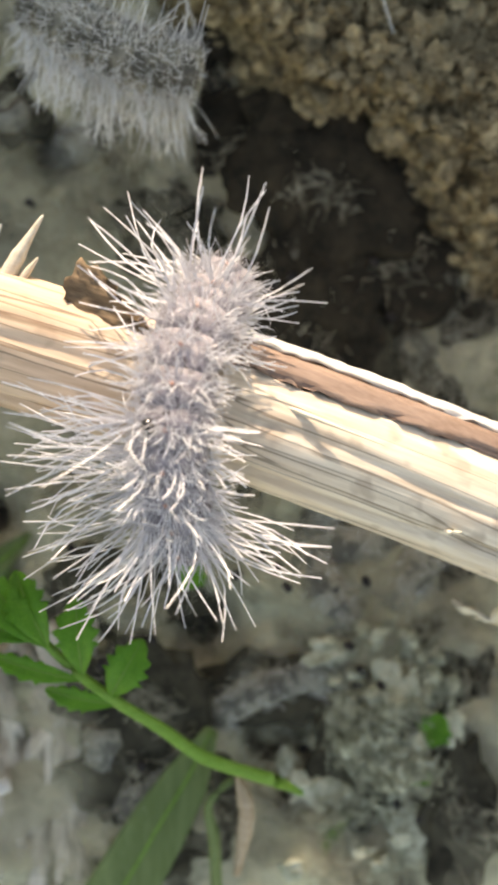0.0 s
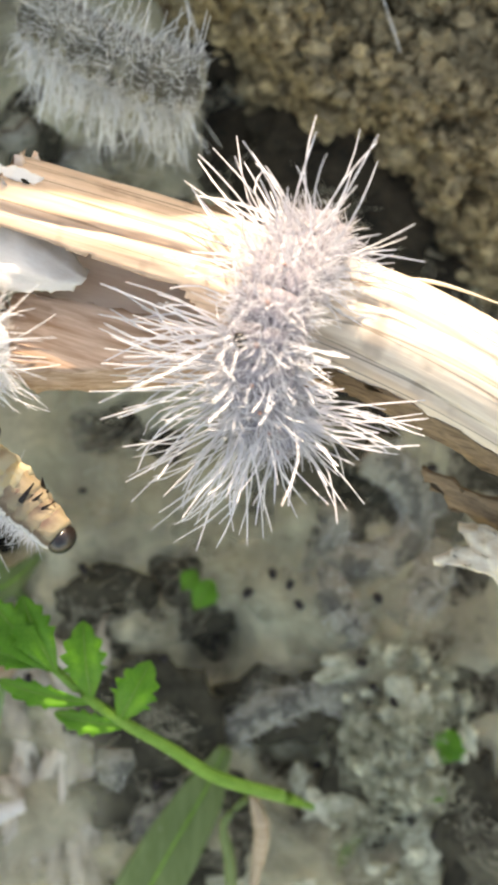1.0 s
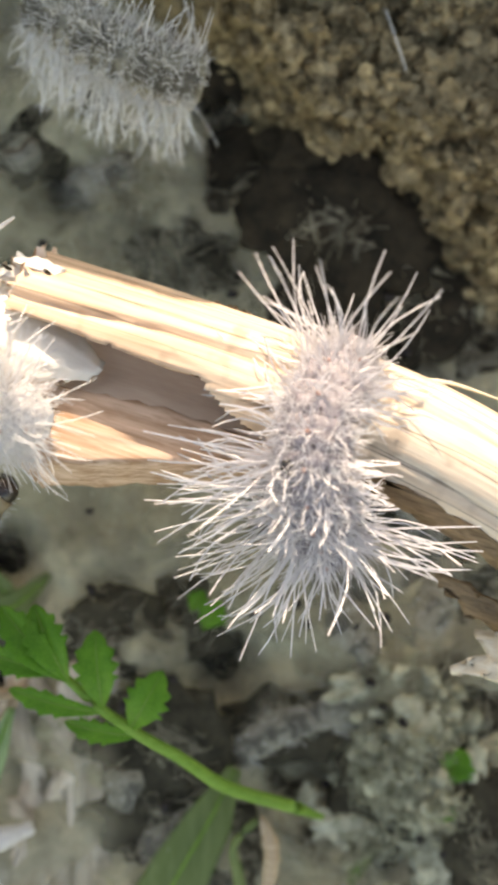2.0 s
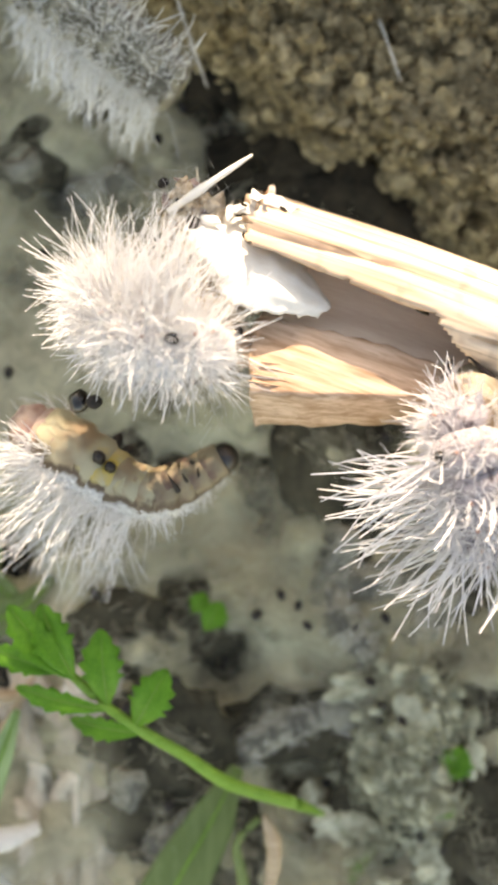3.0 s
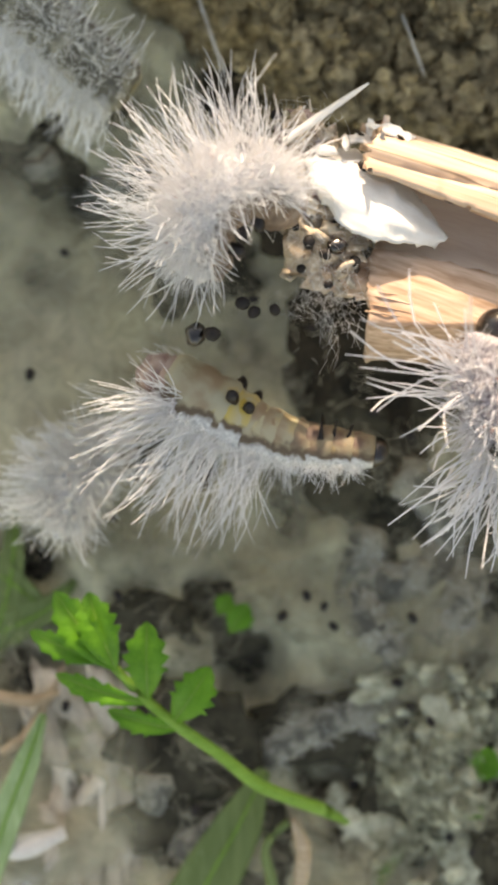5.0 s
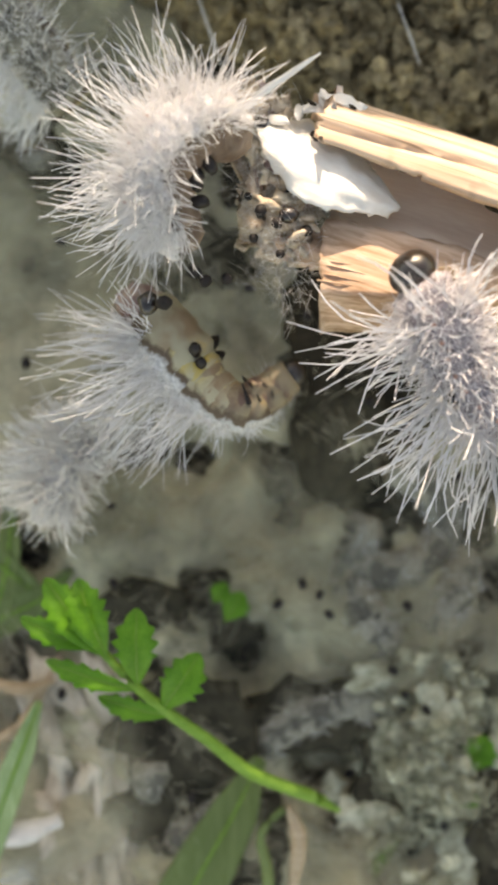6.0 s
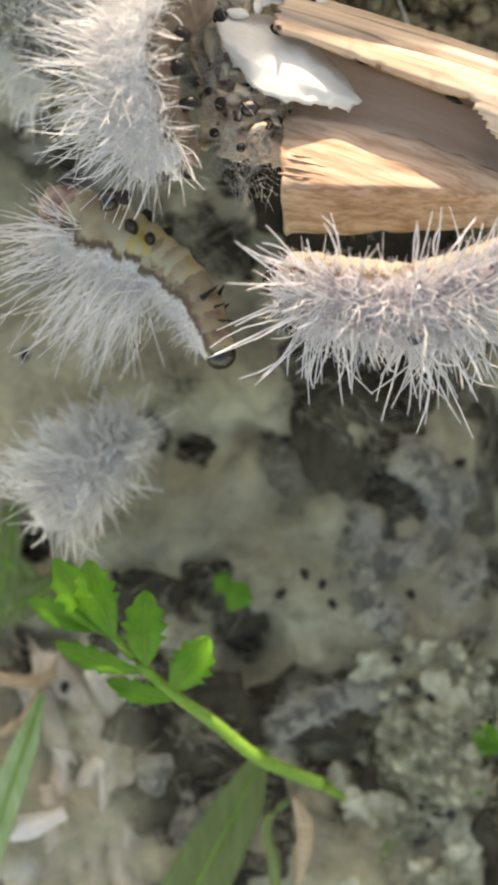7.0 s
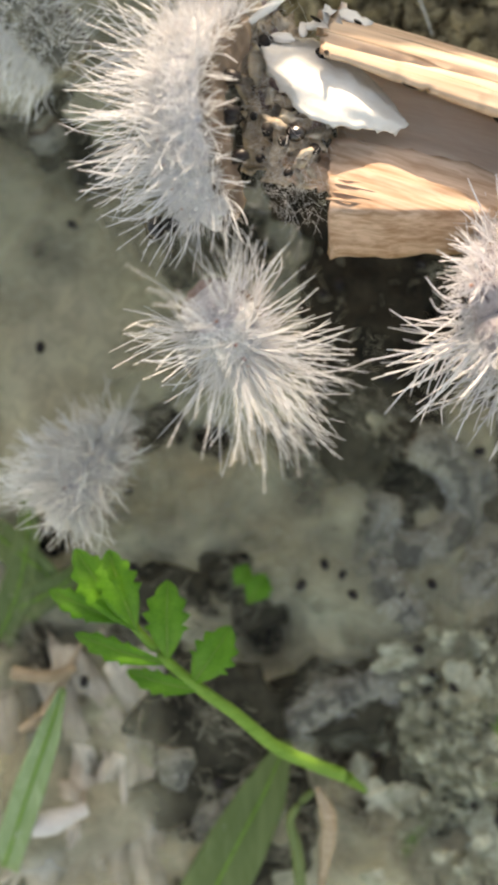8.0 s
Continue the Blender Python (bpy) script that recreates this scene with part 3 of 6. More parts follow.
    sheet("torn_fibre", [
        [(39.2, -15.0, -3.6), (42, -14.8, -3.2), (47, -15.8, -3)],
        [(39.6, -17.0, -3.2), (42.4, -16.8, -2.4), (47, -17.6, -2.4)],
        [(37.6, -19.6, -3.4), (40.5, -18.8, -3), (46, -20.0, -3)]], 0.35, SPLINTER, stick, "frayed pale fibre", jag=1.0, lift=0.9)
    rod("torn_fibre", [(52, -8, 2), (53.5, -11, 4.6), (54.6, -14, 6.8), (54, -16.6, 8.2)], [1.5, 1.3, 1.0, 0.5], SPLINTER, stick, "frayed pale fibre", sides=7, rough=0.6)
    sheet("torn_fibre", [
        [(50.0, -17.4, 8.0), (54, -16.4, 8.6), (60, -15.0, 9.2)],
        [(50.4, -18.4, 8.0), (54, -18.0, 8.4), (60, -17.0, 8.8)]], 0.4, SPLINTER, stick, "frayed pale fibre", jag=0.8, lift=0.6)
    for k, (x, y, r) in enumerate((
            (-10.9, -8.7, 0.47), (-9.3, -9.2, 0.42), (-8.6, -8.2, 0.68), (-13.3, -1.3, 0.57), (-8.5, -0.8, 0.47), (-14.5, -15.3, 0.52),
            (-13.4, -15.7, 0.47), (-11.8, -14.9, 0.42), (-16.1, -18.5, 0.57), (-9.1, -5.8, 0.36), (-12.4, -7.4, 0.31), (-10.8, -10.7, 0.36),
            (-17.1, 1.6, 0.42), (-15.5, 0.8, 0.31), (-6.7, -8.8, 0.42), (-8.2, -11.4, 0.36), (-17.5, -18.8, 0.82))):
        lump("pellet", (x, y, (4.4 if x > -8.5 else 3.4) - 0.12 * k), (r * 1.1, r * 1.3, r), HEAD if r > 0.65 else PELLET, stick, "black dropping caught in silk" if k == 0 else "", 0.2, (0, 0, k * 57), 2)
    for k in range(190):
        s = rnd.random()
        at = (-15.0 + 8.2 * s + rnd.gauss(0, 0.9), 1.2 - 9.6 * s * rnd.uniform(0.3, 1.2) + rnd.gauss(0, 0.7), 1.0 + rnd.uniform(-1.4, 1.8))
        r = rnd.uniform(0.22, 0.62)
        lump("frass_crumb", at, (r * 2.0, r, r * 0.6), (FRASS, FRASS, FRASS, SPLINTER, TAIL)[k % 5], stick, "tan crumb of frass and silk" if k == 0 else "", 1.3, (rnd.uniform(0, 60), 0, rnd.uniform(0, 180)), 2)
    sheet("frass_mat", [
        [(-16.5, 0.5, 0.2), (-13.5, 2.0, 0.8), (-10.0, 1.5, 0.6)],
        [(-15.0, -3.0, 0.4), (-12.0, -3.0, 1.0), (-8.5, -3.0, 1.2)],
        [(-13.0, -7.0, 0.2), (-10.5, -7.5, 1.0), (-7.0, -7.5, 1.2)],
        [(-11.8, -10.5, -0.4), (-9.0, -11.0, 0.2), (-6.5, -10.0, 0.6)]], 0.5, FRASS, stick, "clotted tan frass bound with silk", jag=1.7, lift=1.3)
    verts, faces = [], []
    for k in range(2400):
        s = 1.35 * rnd.random()
        p = Vector((-15.5 + 6.6 * s + rnd.gauss(0, 1.3), 1.4 - 10.5 * s * rnd.uniform(0.3, 1.2) + rnd.gauss(0, 1.3), 0.8 + rnd.gauss(0, 1.3)))
        d = Vector((rnd.gauss(0, 0.8), rnd.gauss(-0.3, 0.8), rnd.gauss(0, 0.5))).normalized() * rnd.uniform(0.8, 2.8)
        strand(verts, faces, [p * MM, (p + d * 0.5 + Vector((0, 0, 0.25))) * MM, (p + d) * MM], [0.011 * MM, 0.013 * MM, 0.006 * MM])
    tagged(soup("silk", verts, faces, HAIR, stick, "pale silk fluff at the torn end"), kind="stuff")
    return stick


stick = build_stick()


# ---- caterpillars ----
def segment_mesh(seed, radius, length, material, fold=0.26, power=3.2):
    """One barrel-shaped body ring, with warts in relief; x runs along the body, z to the back."""
    bm = bmesh.new()
    na, nx = 20, 9
    rings = []
    for i in range(nx):
        u = -1 + 2 * i / (nx - 1)
        prof = max(0.0, 1 - abs(u) ** power) ** 0.5 * fold + 1 - fold if abs(u) < 0.999 else 0.96 - fold
        ring = []
        for k in range(na):
            a = 2 * math.pi * k / na
            r = radius * prof
            for w in (90, 50, 130, 12, 168):
                d = (math.degrees(a) - w + 180) % 360 - 180
                r += 0.05 * radius * math.exp(-(d / 13) ** 2 - (u / 0.45) ** 2)
            r *= 1 + 0.07 * noise.noise(Vector((u * 2.4, k * 0.9, seed))) + 0.045 * math.sin(u * 8 + seed)
            ring.append(bm.verts.new(Vector((u * length * 0.62, r * math.cos(a), r * 0.95 * math.sin(a))) * MM))
        rings.append(ring)
    for i in range(nx - 1):
        for k in range(na):
            bm.faces.new((rings[i][k], rings[i][(k + 1) % na], rings[i + 1][(k + 1) % na], rings[i + 1][k]))
    bm.faces.new(list(reversed(rings[0])))
    bm.faces.new(rings[-1])
    bmesh.ops.recalc_face_normals(bm, faces=bm.faces)
    me = bpy.data.meshes.new("body_segment")
    bm.to_mesh(me)
    bm.free()
    me.materials.append(material)
    me.polygons.foreach_set("use_smooth", [True] * len(me.polygons))
    return me


def coat_mesh(seed, radius, material, bristles, down=(0, 1.5, 0.03, 0, 180), lean=0.0, thick=0.072, droop=0.0):
    """The coat of one ring. bristles: rows of angle round the body, count, length and spread, each row a tuft on one wart; down: count, length,
    thickness and the arc of angles of the fine hairs between; lean: forwards along the body; droop: how far the tips hang towards the belly."""
    rnd = random.Random(seed)
    verts, faces = [], []
    for w, many, long, wild in bristles:
        for k in range(many):
            a = radians(w + rnd.gauss(0, 5))
            out = Vector((0, math.cos(a), math.sin(a)))
            root = Vector((rnd.gauss(0, 0.35), radius * math.cos(a), radius * 0.95 * math.sin(a)))
            d = (out + Vector((rnd.gauss(0, wild) + lean, rnd.gauss(0, wild), rnd.gauss(0, wild)))).normalized()
            n = long * (1 - 0.5 * rnd.random() ** 1.6)
            kink = Vector((rnd.gauss(0, 0.06), rnd.gauss(0, 0.06), rnd.gauss(0, 0.06))) * n
            hang = Vector((0, 0, -droop * n))
            r = thick * rnd.uniform(0.75, 1.1) * (1 if long > 3.3 else 0.6)
            pts = [root + d * n * s + kink * math.sin(3.6 * s) + hang * s * s for s in ((0, 0.25, 0.5, 0.75, 1.0) if long > 3 else (0, 0.5, 1.0))]
            strand(verts, faces, [p * MM for p in pts], [r * f * MM for f in ((0.9, 1, 1, 0.95, 0.6) if long > 3 else (0.9, 1, 0.5))])
    many, long, fine, lo, hi = down
    for k in range(many):
        a = radians(rnd.uniform(lo, hi))
        out = Vector((0, math.cos(a), math.sin(a)))
        root = Vector((rnd.uniform(-1.5, 1.5), radius * 0.95 * math.cos(a), radius * 0.9 * math.sin(a)))
        d = (out + Vector((rnd.gauss(0, 0.5) + lean * 0.6, rnd.gauss(0, 0.35), rnd.gauss(0, 0.35)))).normalized()
        n = long * rnd.uniform(0.5, 1.2)
        bent = Vector((rnd.gauss(0, 0.1), rnd.gauss(0, 0.1), -droop)) * n
        strand(verts, faces, [root * MM, (root + d * n * 0.55) * MM, (root + d * n + bent) * MM], [fine * MM, fine * MM, fine * 0.5 * MM])
    me = bpy.data.meshes.new("bristles")
    me.from_pydata([tuple(v) for v in verts], [], faces)
    me.materials.append(material)
    return me


def leg_mesh(proleg):
    """A black hooked foot: a thin cone in front, a flat oval pad behind."""
    bm = bmesh.new()
    if proleg:
        bmesh.ops.create_icosphere(bm, subdivisions=2, radius=1)
        for v in bm.verts:
            v.co = Vector((v.co.x * 0.58, v.co.y * 0.95, v.co.z * 0.5)) * (1 + 0.2 * noise.noise(v.co * 1.7)) * MM
    else:
        bmesh.ops.create_cone(bm, cap_ends=True, segments=8, radius1=0.40, radius2=0.06, depth=2.6)
        bmesh.ops.bevel(bm, geom=bm.edges[:], offset=0.05, segments=1, affect="EDGES")
        for v in bm.verts:
            v.co = v.co * MM
    me = bpy.data.meshes.new("leg")
    bm.to_mesh(me)
    bm.free()
    me.polygons.foreach_set("use_smooth", [True] * len(me.polygons))
    me.materials.append(LEG)
    return me


BODY = 2.8
BELLY_SEGMENTS = [segment_mesh(k, BODY, 4.8, BELLY_SKIN, 0.13, 2.4) for k in range(3)]
BROWN_SEGMENTS = [segment_mesh(k, BODY, 4.8, BROWN_SKIN, 0.13, 2.4) for k in range(3)]
YELLOW_SEGMENTS = [segment_mesh(k, BODY, 4.8, YELLOW_SKIN, 0.13, 2.4) for k in range(3)]
TAIL_SEGMENTS = [segment_mesh(k + 12, BODY, 4.0, TAIL_SKIN, 0.26, 2.0) for k in range(2)]
GREY_SEGMENTS = [segment_mesh(k + 3, BODY, 2.7, GREY_SKIN) for k in range(3)]
STARS = [(90, 13, 2.7, 0.65), (52, 16, 3.0, 0.65), (128, 16, 3.0, 0.65), (18, 10, 3.2, 0.5), (162, 10, 3.0, 0.5)]
SHORT_TUFTS = [coat_mesh(11 + k, BODY, MAUVE, STARS + [(-5, 4, 7.0, 0.3)], (300, 1.1, 0.020, -10, 190), thick=0.088) for k in range(3)]
LONG_TUFTS = [coat_mesh(21 + k, BODY, MAUVE, STARS + [(58, 4, 5.4, 0.4), (110, 3, 4.2, 0.4), (14, 14, 9.6, 0.28), (-12, 9, 10.2, 0.24), (166, 7, 3.6, 0.3), (194, 3, 4.0, 0.25)], (300, 1.2, 0.020, -10, 190), -0.12 - 0.06 * k, droop=0.05, thick=0.088) for k in range(4)]
FRONT_TUFTS = [coat_mesh(31, BODY, MAUVE, STARS + [(90, 8, 9.0, 0.35), (45, 8, 9.5, 0.35), (135, 6, 7.5, 0.35), (10, 8, 9.0, 0.3), (170, 6, 5.0, 0.3)], (300, 1.2, 0.020, -10, 190), 0.55, 0.085), coat_mesh(33, BODY, MAUVE, STARS + [(170, 5, 4.4, 0.3), (192, 2, 4.0, 0.3), (8, 7, 8.0, 0.3), (50, 4, 5.0, 0.3)], (300, 1.2, 0.020, -10, 190), 0.10, 0.085)]
REAR_TUFTS = [coat_mesh(32 + 2 * k, BODY, MAUVE, STARS + [(90, 7, 6.4, 0.4), (50, 8, 9.0, 0.38), (130, 8, 8.0, 0.38), (10, 11, 11.5, 0.3), (170, 9, 9.6, 0.3), (-14, 6, 11.5, 0.25)], (300, 1.3, 0.020, -10, 190), -0.75 + 0.25 * k, 0.088) for k in range(2)]
BARE_TUFTS = [coat_mesh(41 + k, BODY, HAIR, [(28, 5, 3.2, 0.36), (46, 9, 7.0, 0.34), (62, 10, 9.6, 0.30), (80, 10, 10.4, 0.28), (100, 9, 10.0, 0.28), (122, 7, 8.0, 0.32), (150, 5, 5.0, 0.34)], (170, 1.9, 0.02, 20, 165), -0.10 * (k - 1), thick=0.052, droop=-0.03) for k in range(5)]
BARE_FRONT = [coat_mesh(51 + k, BODY, HAIR, [(40, 7, 2.6, 0.4), (70, 7, 3.6, 0.4), (100, 7, 3.8, 0.4), (135, 5, 3.0, 0.4)], (160, 1.5, 0.03, 25, 160), 0.25, thick=0.055) for k in range(2)]
BARE_END = coat_mesh(47, BODY, HAIR, [(-15, 6, 5.0, 0.35), (10, 9, 7.0, 0.35), (40, 9, 8.4, 0.32), (70, 9, 9.0, 0.32), (105, 9, 9.0, 0.32), (135, 9, 8.0, 0.32), (165, 8, 7.0, 0.32), (195, 6, 5.0, 0.32)], (200, 2.4, 0.024, 0, 180), -0.9, thick=0.058)
DOWN_TUFTS = [coat_mesh(61 + k, BODY, HAIR, [(4, 6, 3.4, 0.36), (24, 8, 3.2, 0.40), (48, 8, 3.2, 0.40), (70, 8, 4.4, 0.36), (90, 9, 6.0, 0.34), (110, 11, 7.6, 0.28), (130, 12, 8.4, 0.26), (150, 12, 8.4, 0.26), (168, 9, 7.6, 0.28), (184, 6, 6.6, 0.30)], (520, 2.0, 0.019, 0, 185), 0.08 * (k - 1), thick=0.050, droop=0.06) for k in range(4)]
DOWN_ENDS = [coat_mesh(81 + k, BODY, HAIR, [(0, 7, 4.2, 0.34), (25, 8, 4.6, 0.36), (60, 9, 6.0, 0.36), (95, 9, 6.6, 0.36), (130, 9, 6.0, 0.36), (160, 7, 5.0, 0.34), (185, 4, 4.0, 0.32)], (480, 2.1, 0.020, -6, 186), (0.8, -0.8)[k], thick=0.050) for k in range(2)]
SWEPT_TUFTS = [coat_mesh(91 + k, BODY, FAR_HAIR, [(10, 12, 7.0, 0.34), (40, 13, 7.0, 0.34), (70, 12, 6.0, 0.36), (110, 12, 5.6, 0.36), (145, 12, 6.4, 0.34)], (360, 2.6, 0.03, -6, 186), -0.45, thick=0.08, droop=0.08) for k in range(3)]
WHITE_SEGMENTS = [segment_mesh(k + 8, BODY, 2.7, WHITE_SKIN) for k in range(3)]
FAR_SEGMENTS = [segment_mesh(k + 5, BODY, 2.7, FAR_SKIN) for k in range(2)]
FAR_TUFTS = [coat_mesh(51 + k, BODY, FAR_HAIR, [(8, 11, 6.2, 0.32), (30, 8, 5.0, 0.36), (60, 6, 2.4, 0.5), (120, 6, 2.4, 0.5), (155, 6, 4.6, 0.36), (-12, 8, 6.4, 0.3)], (160, 1.4, 0.032, -5, 185), -0.15, thick=0.066, droop=0.12) for k in range(3)]
SILK_TUFTS = [coat_mesh(71 + k, BODY, FAR_HAIR, [(20, 3, 1.2, 0.5), (160, 3, 1.2, 0.5)], (26, 0.9, 0.03, 0, 180)) for k in range(3)]
TRUE_LEG, PROLEG = leg_mesh(False), leg_mesh(True)
spines = {}


def build_caterpillar(label, rings, far=False, head=True, legs=(), coat="ends", group="hairy caterpillars"):
    """Rings run from the head backwards; each is a rigid piece of its own."""
    cat = new("caterpillar")
    tagged(cat, label, "caterpillar", group)
    pieces = []
    for k in range(rings):
        seg = new("body_segment", FAR_SEGMENTS[k % 2] if far else (TAIL_SEGMENTS[k % 2] if k > 8 else (YELLOW_SEGMENTS if 5 < k < 8 else BROWN_SEGMENTS if k < 4 else BELLY_SEGMENTS)[k % 3]) if coat == "bare" else WHITE_SEGMENTS[k % 3] if coat in ("downy", "swept") else GREY_SEGMENTS[k % 3])
        seg.parent = cat
        size = 0.64 + 0.54 * min(1, k / 8) - 0.10 * max(0, k - 8) if coat == "bare" else (1.10 if coat == "ends" else 1.06) * (0.9 + 0.1 * min(1, k / 2, (rings - k) / 3))
        seg.scale = (size, size, size)
        if coat == "silk":
            seg.scale = (1.6, 0.95, 0.95)
        if far:
            tufts = (SILK_TUFTS if coat == "silk" else FAR_TUFTS)[k % 3]
        elif coat == "bare":
            tufts = BARE_END if k >= rings - 2 else BARE_TUFTS[k % 5] if k > 3 else BARE_FRONT[k % 2]
        elif coat == "swept":
            tufts = SWEPT_TUFTS[k % 3]
        elif coat == "downy":
            tufts = DOWN_ENDS[0] if k == 0 else DOWN_ENDS[1] if k == rings - 1 else DOWN_TUFTS[k % 4]
        elif 0 < k < 3:
            tufts = FRONT_TUFTS[k - 1]
        elif k >= rings - 2:
            tufts = REAR_TUFTS[rings - 1 - k]
        else:
            tufts = SHORT_TUFTS[k % 3] if k < 5 else LONG_TUFTS[k % 4]
        hair = new("bristles", tufts)
        hair.parent = seg
        tagged(hair, "pale grey bristles", kind="stuff")
        if not far:
            for s in (-1, 1):
                if k in legs:
                    leg = new("leg", TRUE_LEG if k <= 3 and head else PROLEG)
                    leg.parent = seg
                    apart = 1.0 if k <= 3 and head else 1.75
                    leg.matrix_basis = pose(0.0004 * ((k * 7) % 5 - 2), s * (apart + 0.2 * (k % 3)) * MM, (-2.62 + 0.45 * (apart > 1)) * MM, 180 - s * 30 * apart, 14 * ((k * 5) % 4 - 1.5))
            lump("wart", (0, 0, BODY * 1.06), (0.2, 0.2, 0.2), WART, seg, "orange wart", 0.1, detail=1)
        if not far and ((coat == "downy" and k == rings - 3) or (coat == "ends" and k == 5)):
            lump("gland", (0, 1.3 if coat == "ends" else 0, BODY * (0.92 if coat == "ends" else 1.04)), (0.62, 0.5, 0.5), HEAD, seg, "dark shiny gland on the back", 0.25, detail=2)
        if not far and (k == rings - 1 or (k == 0 and not head)):
            skin_of = TAIL if coat == "bare" else seg.data.materials[0]
            lump("end_cap", ((1.1 if k == 0 else -1.1), 0, -0.3), (1.9, BODY * 0.78, BODY * 0.78), skin_of, seg, "wrinkled pinkish tail" if coat == "bare" else "", 0.3, detail=3)
        pieces.append(seg)
    if head:
        bm = bmesh.new()
        bmesh.ops.create_icosphere(bm, subdivisions=3, radius=1)
        for v in bm.verts:
            c = v.co
            c.z *= 1 - 0.10 * math.exp(-(c.y / 0.16) ** 2) * (c.x > -0.2)
            c.x *= 0.85
            v.co = c * (2.0 if coat == "ends" else 2.2) * MM
        skull = part("head", bm, HEAD, pieces[0], "glossy black head")
        skull.location = ((2.5 if coat == "ends" else 3.4) * MM, 0, 0)
        for s in (-1, 1):
            lump("mouthpart", (3.5 if coat == "ends" else 4.6, s * 0.5, -1.0), (0.35, 0.35, 0.5), LEG, pieces[0], "", 0.2, detail=1)
    spines[cat.name] = (cat, pieces, [], 0.5 if coat == "bare" else -0.3)
    return cat


def bend(cat, t, up, *pts):
    """Lays the body's rings along a smooth line through points in millimetres, with the back turned up."""
    n = len(pts)
    p = [Vector(q) for q in pts]
    line = []
    for i in range(n - 1):
        p0, p1, p2, p3 = p[max(i - 1, 0)], p[i], p[i + 1], p[min(i + 2, n - 1)]
        for k in range(12):
            s = k / 12
            line.append(0.5 * ((2 * p1) + (p2 - p0) * s + (2 * p0 - 5 * p1 + 4 * p2 - p3) * s * s + (3 * p1 - p0 - 3 * p2 + p3) * s ** 3))
    line.append(p[-1])
    far = [0.0]
    for a, b in zip(line, line[1:]):
        far.append(far[-1] + (b - a).length)
    pieces, room = spines[cat.name][1], spines[cat.name][3]
    poses = []
    for k in range(len(pieces)):
        d = far[-1] * (k + 0.35) / (len(pieces) + room)
        i = min(max(j for j, f in enumerate(far) if f <= d), len(line) - 2)
        s = (d - far[i]) / max(far[i + 1] - far[i], 1e-6)
        at = line[i].lerp(line[i + 1], s)
        lo, hi = max(i - 4, 0), min(i + 5, len(line) - 1)
        x = (line[lo] - line[hi]).normalized()
        z = Vector(up[:3]).lerp(Vector(up[-3:]), (k / (len(pieces) - 1)) ** 2)
        z = (z - x * z.dot(x)).normalized()
        y = z.cross(x)
        poses.append((at, Matrix((x, y, z)).transposed()))
    spines[cat.name][2].append((t, poses))


def settle(cat):
    """Keys a caterpillar's base and, in its space, each ring."""
    cat, pieces, rows, _ = spines[cat.name]
    mid = len(pieces) // 2
    walk(cat, [(t, Matrix.Translation(poses[mid][0] * MM)) for t, poses in rows])
    for k, seg in enumerate(pieces):
        walk(seg, [(t, Matrix.Translation((poses[k][0] - poses[mid][0]) * MM) @ poses[k][1].to_4x4()) for t, poses in rows])


def rest(cat, up, *pts):
    """Lays a caterpillar that stays where it is."""
    bend(cat, 0.0, up, *pts)
    cat, pieces, rows, _ = spines[cat.name]
    poses = rows[0][1]
    mid = len(pieces) // 2
    cat.matrix_basis = Matrix.Translation(poses[mid][0] * MM)
    for k, seg in enumerate(pieces):
        seg.location = (poses[k][0] - poses[mid][0]) * MM
        seg.rotation_euler = poses[k][1].to_euler()


crosser = build_caterpillar("grey caterpillar with long white bristles crossing the stick", 10, legs=(1, 2, 3))
tip_climber = build_caterpillar("white-bristled caterpillar curled at the torn stick end", 9, head=False, coat="downy", legs=(2, 3, 4, 5))
hanger = build_caterpillar("caterpillar with bare yellow belly hanging from the stick end", 11, coat="bare", legs=(0, 1, 2, 5, 7))
low_one = build_caterpillar("pale fluffy caterpillar on silk below the stick", 7, head=False, coat="swept")
high_one = build_caterpillar("dull grey caterpillar crawling on silk beside the bank", 9, far=True, head=False)


def lay(u, v, z=0.0):
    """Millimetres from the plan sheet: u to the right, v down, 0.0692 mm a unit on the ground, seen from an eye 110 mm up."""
    k = (110 - z) / 1590
    return ((u - 441) * k, (784 - v) * k, z)


for label, up, pts in (
        ("dark caterpillar half sunk in grey silk", (0.1, 0.2, 1), [(450, 1325), (510, 1290), (590, 1265), (670, 1262)]),
        ("dark caterpillar half sunk in grey silk", (-0.5, 0, 1), [(620, 960), (600, 1030), (620, 1100), (660, 1150)]),
        ("brownish caterpillar curled in grey silk", (0, 0.4, 1), [(250, 1380), (260, 1450), (320, 1490), (380, 1450)]),
        ("pale grey caterpillar under silk", (0, -0.4, 1), [(60, 300), (110, 350), (180, 360), (240, 330)]),
        ("dark-dotted caterpillar curled in grey silk", (0.3, -0.3, 1), [(690, 850), (752, 900), (755, 980), (690, 1035), (600, 1025)]),
        ("pale grey caterpillar under silk", (0.3, 0, 1), [(780, 900), (800, 980), (790, 1060), (750, 1120)]),
):
    c = build_caterpillar(label, 8, far=True, head=False, coat="silk", group="caterpillars in the silk")
    rest(c, up, *[lay(u, v, ground_height(*lay(u, v)[:2]) - 0.6) for u, v in pts])


